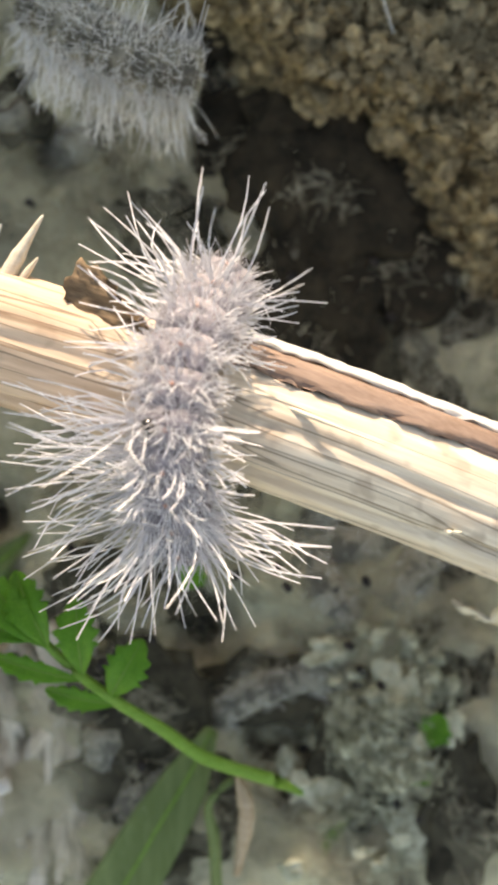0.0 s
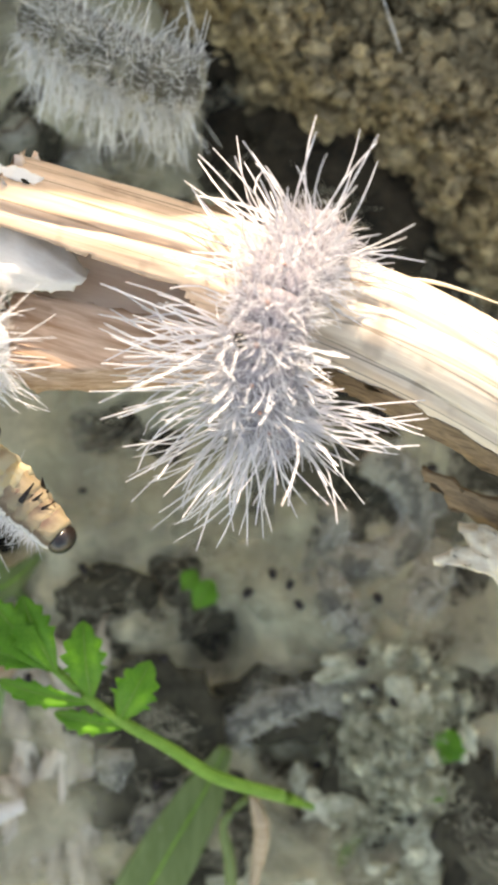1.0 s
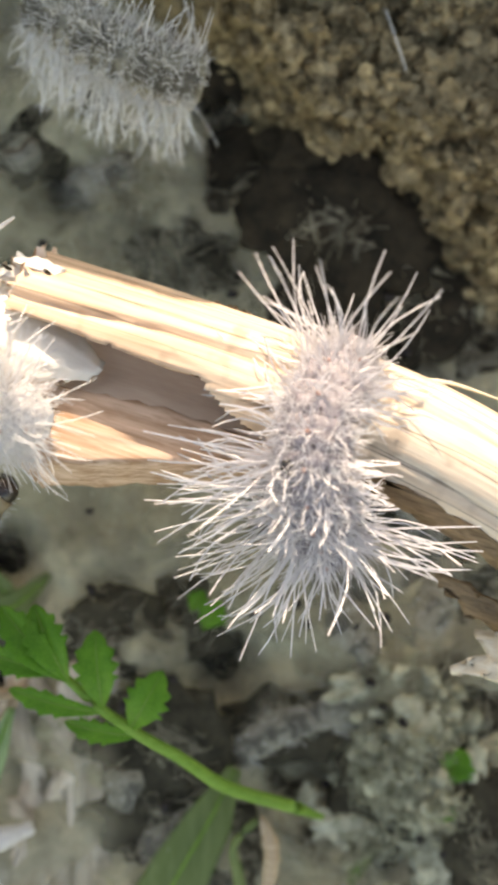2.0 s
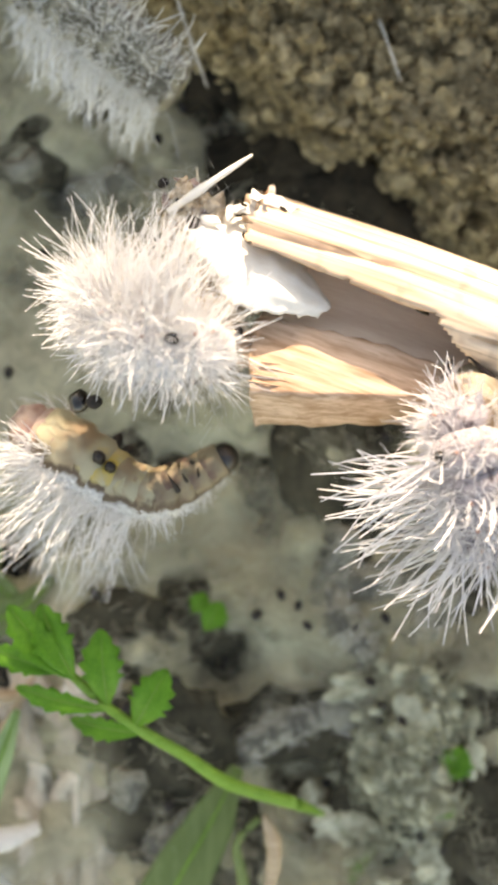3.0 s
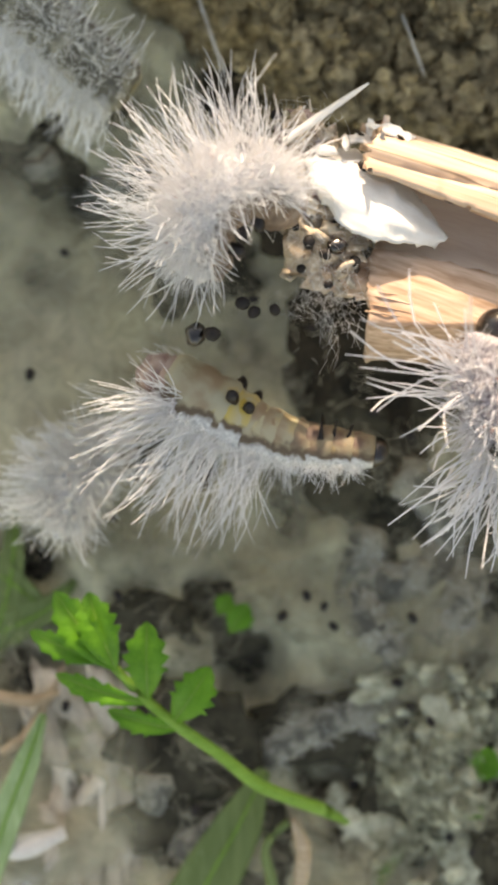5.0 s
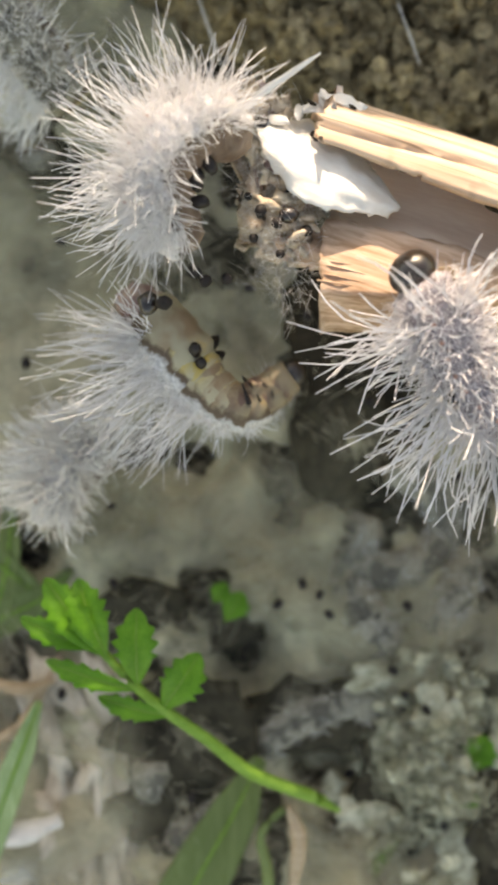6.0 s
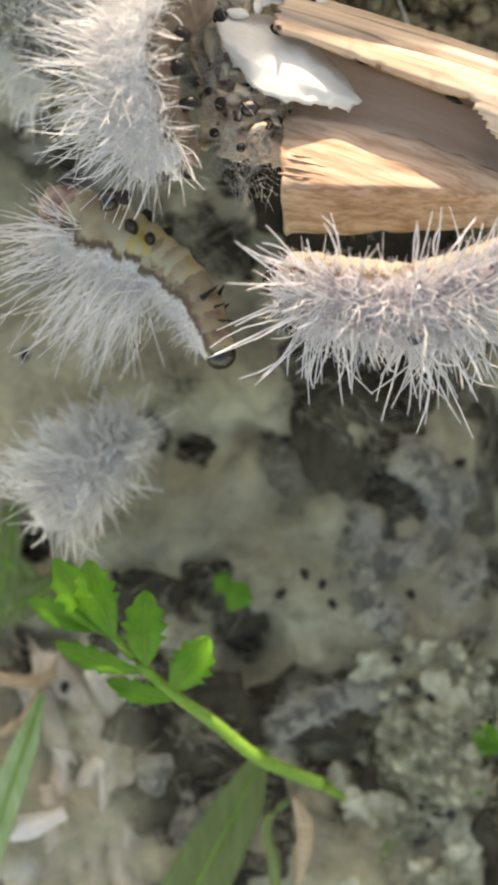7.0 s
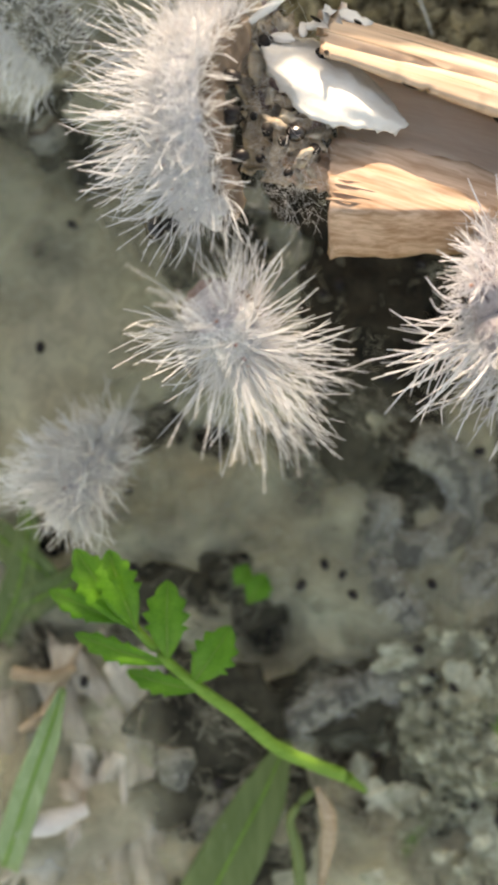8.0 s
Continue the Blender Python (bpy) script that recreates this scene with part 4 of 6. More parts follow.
# ---- silk over the ground ----
def build_web():
    rnd = random.Random(9)
    verts, faces = [], []
    made = 0
    while made < 14000:
        x, y = rnd.uniform(-36, 36), rnd.uniform(-56, 60)
        if rock_rise(x, y) > 0.3 and rnd.random() > 0.08:
            continue
        if noise.noise(Vector((x, y, 0)) * 0.09) < -0.25 and rnd.random() > 0.3:
            continue
        h = ground_height(x, y)
        a = 3 * noise.noise(Vector((x * 0.06, y * 0.06, 4))) + rnd.gauss(0, 0.8)
        n = rnd.uniform(1.5, 5)
        d = Vector((math.cos(a), math.sin(a), 0)) * n
        p = Vector((x, y, h + rnd.uniform(0.0, 1.0)))
        q = p + d
        q.z = ground_height(q.x, q.y) + rnd.uniform(0, 1.6)
        m = (p + q) / 2 + Vector((rnd.gauss(0, 0.3), rnd.gauss(0, 0.3), rnd.uniform(0.2, 0.8)))
        strand(verts, faces, [p * MM, m * MM, q * MM], [0.03 * MM, 0.045 * MM, 0.02 * MM])
        made += 1
    web = soup("silk_web", verts, faces, WEB)
    return tagged(web, "grey tangled silk over the ground", "silk web", kind="stuff")


build_web()


def veil_material():
    """Silk so thin that the ground shows through; its thickness is stored on the sheet and broken up by fibres."""
    m = bpy.data.materials.new("thin silk sheet")
    m.use_nodes = True
    n, l = m.node_tree.nodes, m.node_tree.links
    n.remove(n["Principled BSDF"])
    co = n.new("ShaderNodeTexCoord")
    fibre = n.new("ShaderNodeTexNoise")
    fibre.inputs["Scale"].default_value = 420
    fibre.inputs["Detail"].default_value = 5.0
    fibre.inputs["Roughness"].default_value = 0.65
    fibre.inputs["Distortion"].default_value = 1.2
    l.new(co.outputs["Object"], fibre.inputs["Vector"])
    at = n.new("ShaderNodeAttribute")
    at.attribute_name = "cover"
    grain = n.new("ShaderNodeMath")
    grain.operation = "MULTIPLY_ADD"
    grain.inputs[1].default_value, grain.inputs[2].default_value = 1.3, 0.35
    l.new(fibre.outputs["Fac"], grain.inputs[0])
    share = n.new("ShaderNodeMath")
    share.operation = "MULTIPLY"
    share.use_clamp = True
    l.new(at.outputs["Fac"], share.inputs[0])
    l.new(grain.outputs[0], share.inputs[1])
    d, t, clear = n.new("ShaderNodeBsdfDiffuse"), n.new("ShaderNodeBsdfTranslucent"), n.new("ShaderNodeBsdfTransparent")
    for b in (d, t):
        b.inputs[0].default_value = (0.63, 0.585, 0.43, 1)
    silk, out = n.new("ShaderNodeMixShader"), n.new("ShaderNodeMixShader")
    silk.inputs[0].default_value = 0.4
    l.new(d.outputs[0], silk.inputs[1])
    l.new(t.outputs[0], silk.inputs[2])
    l.new(share.outputs[0], out.inputs[0])
    l.new(clear.outputs[0], out.inputs[1])
    l.new(silk.outputs[0], out.inputs[2])
    l.new(out.outputs[0], n["Material Output"].inputs[0])
    return m


def build_veil():
    """The hazy silk sheet that the caterpillars spun over the ground, with thick and thin places."""
    xs, ys = np.linspace(-36, 36, 73), np.linspace(-58, 60, 119)
    thick = [(lay(u, v)[:2], r, c) for u, v, r, c in (
        (435, 930, 12, 0.48), (60, 760, 12, 0.65), (640, 1120, 12, 0.25), (110, 640, 12, 0.5), (590, 660, 11, -0.8), (200, 200, 14, -0.2), (330, 830, 4, -0.6), (225, 800, 6, -0.6), (330, 1300, 12, -0.5), (840, 1420, 9, -0.4), (820, 900, 9, -0.25), (590, 840, 9, -0.5), (470, 330, 10, -0.6), (600, 440, 10, -0.6), (760, 560, 10, -0.5),
        (30, 1010, 7, -0.7), (470, 1200, 7, -0.45), (330, 1090, 7, -0.4), (60, 1200, 8, -0.7), (60, 1350, 12, 0.6), (330, 1520, 11, -0.4), (720, 1370, 9, -0.6), (120, 1480, 10, 0.4), (60, 200, 6, -0.3), (850, 1250, 7, -0.3), (860, 760, 7, -0.3))]
    verts, faces, cover = [], [], []
    for y in ys:
        for x in xs:
            p = Vector((x, y, 0))
            h = 3.0 * noise.noise(p * 0.05) + 2.2 * noise.noise(p * 0.13 + Vector((7, 0, 0))) + 1.9 + 0.5 * noise.noise(p * 0.4)
            verts.append(Vector((x, y, h)) * MM)
            c = 0.13 + 0.45 * noise.noise(p * 0.09 + Vector((2, 8, 0))) + 0.35 * noise.noise(p * 0.22)
            for (u, v), r, k in thick:
                c += k * math.exp(-((x - u) ** 2 + (y - v) ** 2) / r ** 2)
            rim = min(1.0, (36 - abs(x)) / 4, (60 - abs(y + 1)) / 4)
            cover.append(max(0.0, min(0.9, c)) * max(0.0, rim) * max(0.0, 1 - 4 * rock_rise(x, y)))
    w = len(xs)
    for j in range(len(ys) - 1):
        for i in range(w - 1):
            k = j * w + i
            faces.append((k, k + 1, k + w + 1, k + w))
    veil = soup("silk_sheet", verts, faces, veil_material())
    at = veil.data.attributes.new("cover", "FLOAT", "POINT")
    at.data.foreach_set("value", cover)
    return tagged(veil, "thin hazy grey silk sheet over the ground", "silk sheet", kind="structure")


build_veil()


def build_lichen():
    rnd = random.Random(4)
    verts, faces = [], []
    ico = bmesh.new()
    bmesh.ops.create_icosphere(ico, subdivisions=2, radius=1)
    iv, jf = [v.co.copy() for v in ico.verts], [[v.index for v in f.verts] for f in ico.faces]
    ico.free()
    ico = bmesh.new()
    bmesh.ops.create_icosphere(ico, subdivisions=4, radius=1)
    pv, pf = [v.co.copy() for v in ico.verts], [[v.index for v in f.verts] for f in ico.faces]
    ico.free()
    tufts = [(rnd.gauss(722, 62), rnd.gauss(1365, 100)) for _ in range(34)]
    for k in range(230):
        u, v = tufts[k % 34]
        u, v = u + rnd.gauss(0, 15), v + rnd.gauss(0, 15)
        x, y, _ = lay(u, v)
        h = ground_height(x, y) + 3.0 * math.exp(-((u - 715) / 110) ** 2 - ((v - 1370) / 150) ** 2) * rnd.uniform(0.3, 1.3) + 1.2
        r = 0.25 + 0.8 * rnd.random() ** 2.5
        m = Matrix.LocRotScale(Vector((x, y, h)) * MM, Euler((rnd.gauss(0, 0.5), rnd.gauss(0, 0.5), rnd.uniform(0, 6))), Vector((r * 1.3, r, r * 0.45)) * MM)
        base = len(verts)
        verts += [m @ (q * (1 + 0.8 * noise.noise(q * 1.6 + Vector((x, y, 0))) + 0.3 * noise.noise(q * 5 + Vector((x, y, 0))))) for q in iv]
        faces += [tuple(base + q for q in f) for f in jf]
    for u, v, a, b in ((745, 1270, 2.6, 3.4), (615, 1460, 3.6, 2.0), (785, 1540, 2.6, 2.8), (695, 1370, 2.6, 2.2), (575, 1425, 1.8, 2.2), (640, 1212, 3.2, 1.6), (690, 1475, 2.2, 1.6), (805, 1255, 1.2, 2.0), (850, 1340, 1.4, 2.6), (660, 1330, 1.6, 1.6), *[(rnd.gauss(715, 70), rnd.gauss(1390, 90), rnd.uniform(0.7, 1.7), rnd.uniform(0.7, 1.7)) for _ in range(22)]):
        x, y, _ = lay(u, v)
        m = Matrix.LocRotScale(Vector((x, y, ground_height(x, y) + 1.6)) * MM, Euler((rnd.gauss(0, 0.15), rnd.gauss(0, 0.15), rnd.gauss(0, 0.3))), Vector((a * 0.9, b * 0.9, 0.6)) * MM)
        base = len(verts)
        verts += [m @ (q * (1 + 0.8 * noise.noise(q * 1.5 + Vector((x, y, 0))) + 0.3 * noise.noise(q * 3.2 + Vector((x, y, 3))))) for q in pv]
        faces += [tuple(base + q for q in f) for f in pf]
    for k in range(2600):
        u, v = tufts[k % 34]
        u, v = u + rnd.gauss(0, 20), v + rnd.gauss(0, 20)
        x, y, _ = lay(u, v)
        p = Vector((x, y, ground_height(x, y) + 1.2 + 3.0 * math.exp(-((u - 715) / 110) ** 2 - ((v - 1370) / 150) ** 2) * rnd.uniform(0.4, 1.4)))
        d = Vector((rnd.gauss(0, 0.8), rnd.gauss(0, 0.8), rnd.gauss(0.3, 0.5))).normalized() * rnd.uniform(0.7, 2.2)
        strand(verts, faces, [p * MM, (p + d * 0.6 + Vector((0, 0, 0.2))) * MM, (p + d) * MM], [0.07 * MM, 0.06 * MM, 0.03 * MM])
    ob = soup("lichen", verts, faces, LICHEN)
    return tagged(ob, "crumbly pale grey-green lichen on the ground", "lichen", kind="stuff")


build_lichen()


# ---- plants ----
def leaflet(name, base, tip, width, parent, teeth=6, lift=1.0, material=LEAF):
    """A toothed leaflet with a keeled, slightly cupped blade; millimetres in the parent's space."""
    base, tip = Vector(base), Vector(tip)
    d = tip - base
    side = Vector((-d.y, d.x, 0)).normalized()
    n = teeth * 4
    top = []
    for i in range(n + 1):
        s = i / n
        half = width / 2 * max(0.03, s ** 1.15 * (1 - s) ** 0.8 / 0.2585)
        saw = 0.80 + 0.42 * (i % 4) / 3 if s > 0.45 else 0.95
        mid = base + d * s + Vector((0, 0, lift * math.sin(math.pi * s)))
        for j in (-1, -0.5, 0, 0.5, 1):
            w = half * j * (saw if abs(j) == 1 else 1)
            top.append(mid + side * w + Vector((0, 0, 0.42 * abs(j) * half - 0.15 * (j == 0))))
    blade_of = part(name, plate(top, n + 1, 5, 0.12), material, parent)
    spine = [base + d * s + Vector((0, 0, lift * math.sin(math.pi * s) - 0.1)) for s in (0, 0.35, 0.7, 0.96)]
    rod("midrib", [tuple(q) for q in spine], [0.13, 0.11, 0.08, 0.03], STEM, blade_of, sides=6)
    return blade_of


def build_fern():
    fern = new("green_seedling")
    tagged(fern, "bright green stem with small toothed leaflets", "seedling")

    def at(u, v, z):
        a, o = lay(u, v, z), lay(540, 1431, 12)
        return (a[0] - o[0], a[1] - o[1], z - 12)
    rod("stem", [at(590, 1450, 3), at(560, 1438, 8), at(540, 1431, 11), at(430, 1397, 14), at(350, 1345, 16), at(270, 1298, 18), at(205, 1250, 19), at(130, 1180, 20)], [0.35, 0.6, 0.75, 0.72, 0.64, 0.58, 0.52, 0.4], STEM, fern)
    leaflet("leaflet", at(218, 1260, 19), at(206, 1122, 21), 3.7, fern)
    leaflet("leaflet", at(262, 1298, 18), at(322, 1194, 20), 3.7, fern)
    leaflet("leaflet", at(165, 1215, 20), at(42, 1078, 20.5), 3.5, fern, 7)
    leaflet("leaflet", at(160, 1212, 20.3), at(100, 1076, 21), 3.6, fern, 7)
    leaflet("leaflet", at(150, 1198, 19.5), at(4, 1150, 19), 2.3, fern)
    leaflet("leaflet", at(222, 1266, 19), at(54, 1222, 18.5), 2.1, fern)
    leaflet("leaflet", at(285, 1306, 18), at(150, 1280, 17), 2.1, fern)
    return fern


fern = build_fern()


def blade(label, pts, width, material=GRASS):
    """A grass blade, folded along its middle."""
    rows = []
    p = [Vector(lay(*q)) for q in pts]
    for i, q in enumerate(p):
        d = (p[min(i + 1, len(p) - 1)] - p[max(i - 1, 0)]).normalized()
        s = Vector((-d.y, d.x, 0)).normalized() * width / 2 * (1, 1, 0.92, 0.72, 0.2)[min(4, round(4 * i / (len(p) - 1)))]
        rows.append([tuple(q - s), tuple(q + Vector((0, 0, -0.35))), tuple(q + s)])
    grass = sheet("grass_blade", rows, 0.12, material)
    rod("midrib", [tuple(q + Vector((0, 0, -0.3))) for q in p], [0.16] * (len(p) - 1) + [0.05], STEM, grass, "pale midrib")
    return tagged(grass, label, "grass blade", "grass blades")


blade("green grass blade lying on litter", [(-60, 1570, 4), (-10, 1430, 8), (24, 1340, 10), (50, 1265, 10)], 3.6, PALE_GRASS)
blade("broad green grass blade in shade", [(240, 1720, 2), (300, 1630, 3.4), (350, 1540, 4.2), (398, 1455, 4.2), (440, 1365, 3)], 7.6)
blade("green grass blade lying on litter", [(600, 1620, 1), (640, 1560, 1.6), (670, 1520, 1.6), (690, 1495, 1)], 1.8)
blade("green grass blade in shade among litter", [(-60, 980, 0), (-20, 1020, 1.5), (30, 1060, 1.5), (90, 1120, 0)], 4.0)
blade("green grass blade in shade among litter", [(-50, 1130, 0), (0, 1110, 1.5), (60, 1080, 1.5), (110, 1030, 0)], 4.2)
blade("green grass blade in shade among litter", [(-60, 1180, 0), (-20, 1090, 1.5), (0, 990, 1.5), (5, 880, 0)], 4.0)


def bits():
    for pts, r, m, name, label in (
            ([(480, 1455, 9), (440, 1500, 9), (450, 1560, 8), (455, 1640, 6)], (0.4, 0.5, 0.7, 0.7), GRASS, "bent_stalk", "bent pale green stalk"),
            ([(488, 1450, 9), (505, 1500, 9), (503, 1545, 8), (490, 1620, 6)], (0.35, 1.0, 0.9, 0.4), STRAW, "withered_bud", "withered pinkish brown bud"),
            ([(-30, 1500, 4), (30, 1492, 5), (90, 1470, 4)], (1.4, 1.5, 0.8), PALE, "bleached_twig", "bleached white twig on litter"),
            ([(-30, 1230, 2), (30, 1240, 3), (80, 1225, 2)], (0.9, 0.8, 0.4), STRAW, "dry_straw", "dry tan straw on litter"),
            ([(-20, 1330, 1), (30, 1290, 2), (90, 1180, 1)], (0.6, 0.7, 0.4), STRAW, "dry_straw", "dry tan straw on litter"),
            ([(690, 40, 11), (715, 110, 11), (728, 150, 10)], (0.10, 0.12, 0.06), PALE, "fine_straw", "fine pale straw on the bank"),
            ([(330, 0, 10), (360, 90, 9), (385, 160, 8)], (0.12, 0.14, 0.08), PALE, "fine_straw", "fine pale straw on the bank")):
        tagged(rod(name, [lay(*p) for p in pts], r, m, rough=0.2), label, name.split("_")[-1])
    for u, v, s, m, name, label in (
            (50, 1510, (3.6, 1.4, 1.0), PALE, "bleached_flake", "bleached white flake on litter"),
            (70, 1425, (2.6, 1.2, 0.8), PALE, "bleached_flake", "bleached white flake on litter"),
            (20, 1555, (3.0, 2.4, 1.4), PALE, "bleached_flake", "bleached bluish white flake"),
            (0, 1440, (2.0, 1.5, 1.0), PALE, "bleached_flake", "bleached white flake on litter"),
            # black lumps paint in the darkness of hollows
            (25, 1205, (2.6, 1.5, 1.0), HOLLOW_SHADE, "hollow", "black lump painting the shade of a litter hollow"),
            (20, 1000, (3.6, 3.6, 1.2), HOLLOW_SHADE, "hollow", "black lump painting the shade of a litter hollow"),
            (330, 1060, (1.6, 1.0, 0.6), HOLLOW_SHADE, "hollow", "black lump painting the shade of a litter hollow"),
            # dark lumps paint in the shade of the crevice and of silk folds
            (395, 90, (4, 8, 0.9), SHADE_AND_SPECK, "humus", "dark lump painting shade in the crevice below the bank"),
            (420, 215, (5.5, 7, 0.9), SHADE_AND_SPECK, "humus", "dark lump painting shade in the crevice below the bank"),
            (470, 320, (6.5, 6, 0.9), SHADE_AND_SPECK, "humus", "dark lump painting shade in the crevice below the bank"),
            (545, 405, (7, 5.5, 0.9), SHADE_AND_SPECK, "humus", "dark lump painting shade in the crevice below the bank"),
            (640, 480, (8, 5.5, 0.9), SHADE_AND_SPECK, "humus", "dark lump painting shade in the crevice below the bank"),
            (745, 560, (8, 6.5, 0.9), SHADE_AND_SPECK, "humus", "dark lump painting shade in the crevice below the bank"),
            (840, 640, (7, 6, 0.9), SHADE_AND_SPECK, "humus", "dark lump painting shade in the crevice below the bank"),
            # flat brown lumps paint softer shade into the ground
            (60, 235, (6, 7, 0.5), SOFT_SHADE, "damp_soil", "brown lump painting soft shade between folds of silk"),
            (300, 480, (8, 5, 0.5), SOFT_SHADE, "damp_soil", "brown lump painting soft shade between folds of silk"),
            (590, 880, (9, 8, 0.5), SOFT_SHADE, "damp_soil", "brown lump painting soft shade between folds of silk"),
            (640, 740, (7, 7, 0.5), SOFT_SHADE, "damp_soil", "brown lump painting soft shade between folds of silk"),
            (420, 1220, (9, 8, 0.5), SOFT_SHADE, "damp_soil", "brown lump painting soft shade between folds of silk"),
            # painted shade for the gaps in the lichen
            (722, 1360, (7, 9, 0.6), SOFT_SHADE, "damp_soil", "brown lump painting the shade of gaps in the lichen"),
            # dark lumps paint the shade of gaps below the silk
            (215, 800, (4.5, 3.5, 1.0), SHADE_AND_SPECK, "hollow", "dark lump painting the shade of a gap under the silk"),
            (318, 832, (3.4, 2.6, 1.0), SHADE_AND_SPECK, "hollow", "dark lump painting the shade of a gap under the silk"),
            (600, 700, (7, 9, 0.6), SHADE_AND_SPECK, "humus", "dark lump painting shade between folds of silk"),
            (600, 612, (6, 6, 1.7), SHADE_AND_SPECK, "humus", "dark lump painting shade between folds of silk"),
            (540, 300, (5, 5, 1.9), SHADE_AND_SPECK, "humus", "dark lump painting shade in the crevice below the bank"),
            (610, 352, (7, 6, 1.9), SHADE_AND_SPECK, "humus", "dark lump painting shade in the crevice below the bank"),
            (695, 430, (7, 5.5, 1.9), SHADE_AND_SPECK, "humus", "dark lump painting shade in the crevice below the bank"),
            (575, 800, (5, 8, 0.5), SOFT_SHADE, "damp_soil", "brown lump painting soft shade between folds of silk"),
            (560, 620, (5, 8, 0.8), SHADE_AND_SPECK, "humus", "dark lump painting shade between folds of silk"),
            (640, 920, (6, 4, 0.8), SHADE_AND_SPECK, "humus", "dark lump painting shade between folds of silk"),
            (800, 760, (8, 8, 0.6), SOFT_SHADE, "damp_soil", "brown lump painting soft shade between folds of silk"),
            (740, 650, (7, 6, 0.6), SOFT_SHADE, "damp_soil", "brown lump painting soft shade between folds of silk"),
            (230, 1130, (6, 5, 0.5), SOFT_SHADE, "damp_soil", "brown lump painting soft shade between folds of silk"),
            (360, 1110, (6, 5, 0.5), SOFT_SHADE, "damp_soil", "brown lump painting soft shade between folds of silk"),
            (850, 1080, (5, 9, 0.5), SOFT_SHADE, "damp_soil", "brown lump painting soft shade between folds of silk"),
            (800, 900, (9, 7, 0.5), SOFT_SHADE, "damp_soil", "brown lump painting soft shade between folds of silk"),
            (530, 1290, (7, 4, 0.5), SOFT_SHADE, "damp_soil", "brown lump painting soft shade between folds of silk"),
            (310, 1310, (8, 7, 0.5), SOFT_SHADE, "damp_soil", "brown lump painting soft shade between folds of silk"),
            (340, 1545, (7, 5, 0.5), SOFT_SHADE, "damp_soil", "brown lump painting soft shade between folds of silk"),
            (290, 1440, (7, 5, 0.5), SOFT_SHADE, "damp_soil", "brown lump painting soft shade between folds of silk"),
            (385, 1500, (7, 7, 0.5), SOFT_SHADE, "damp_soil", "brown lump painting soft shade between folds of silk"),
            (862, 1300, (4, 9, 0.5), SOFT_SHADE, "damp_soil", "brown lump painting soft shade between folds of silk"),
            (866, 1500, (4, 9, 0.5), SOFT_SHADE, "damp_soil", "brown lump painting soft shade between folds of silk")):
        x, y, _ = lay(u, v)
        tagged(lump(name, (x, y, ground_height(x, y) + (0.0 if m in (SHADE_AND_SPECK, SOFT_SHADE) else 0.2)), s, m, rough=0.55, detail=4 if m in (SHADE_AND_SPECK, SOFT_SHADE) else 3), label, name.split("_")[-1])
    rnd = random.Random(8)
    clod = None
    for k in range(46):
        x, y, _ = lay(rnd.uniform(-40, 210), rnd.uniform(1250, 1600))
        m = pose(x * MM, y * MM, (ground_height(x, y) + 0.25) * MM, rnd.uniform(-8, 8), rnd.uniform(-25, 25), rnd.gauss(0, 17))
        if clod is None:
            clod = tagged(lump("pale_clod", (0, 0, 0), (1.5, 6.4, 0.5), PALE_SOIL, rough=0.8, detail=3), "pale beige clod of dry litter", "clod", "pale clods of litter")
            clod.matrix_basis = m
        else:
            copy_thing(clod, m)
    for u, v, r in ((820, 1362, 2.2), (800, 1440, 1.5), (395, 1100, 1.8), (370, 1075, 1.3)):
        x, y, _ = lay(u, v, 3)
        root = new("round_leaf")
        tagged(root, "small round green leaf in the silk", "leaf", "small round leaves")
        leaflet("leaf_blade", (x - r * 0.6, y - r, 2.0), (x + r * 0.6, y + r, 3.0), r * 1.7, root, 5, 0.4)
    rnd = random.Random(6)
    first = None
    for u, v in [(515, 1055), (655, 1130), (668, 1200), (300, 265), (370, 190), (340, 195), (545, 1075), (700, 1290), (760, 1480), (600, 1400), (640, 1110), (690, 1240), (720, 1262), (765, 1300), (780, 1330), (690, 1420), (705, 1450), (668, 1475), (742, 1465), (800, 1500), (770, 1395), (730, 1330), (389, 61), (374, 91), (404, 111), (379, 118)] + [(rnd.uniform(20, 860), rnd.uniform(200, 1500)) for _ in range(24)]:
        x, y, _ = lay(u, v)
        if rock_rise(x, y) > 0.2:
            continue
        m = pose(x * MM, y * MM, (ground_height(x, y) + 2.0) * MM, 0, 0, rnd.uniform(0, 180))
        if first is None:
            first = lump("dropping", (0, 0, 0), (0.75, 0.55, 0.5), LEG, rough=0.3, detail=2)
            tagged(first, "black dropping caught in grey silk", "dropping", "droppings in the silk")
            first.matrix_basis = m
        else:
            copy_thing(first, m)


bits()


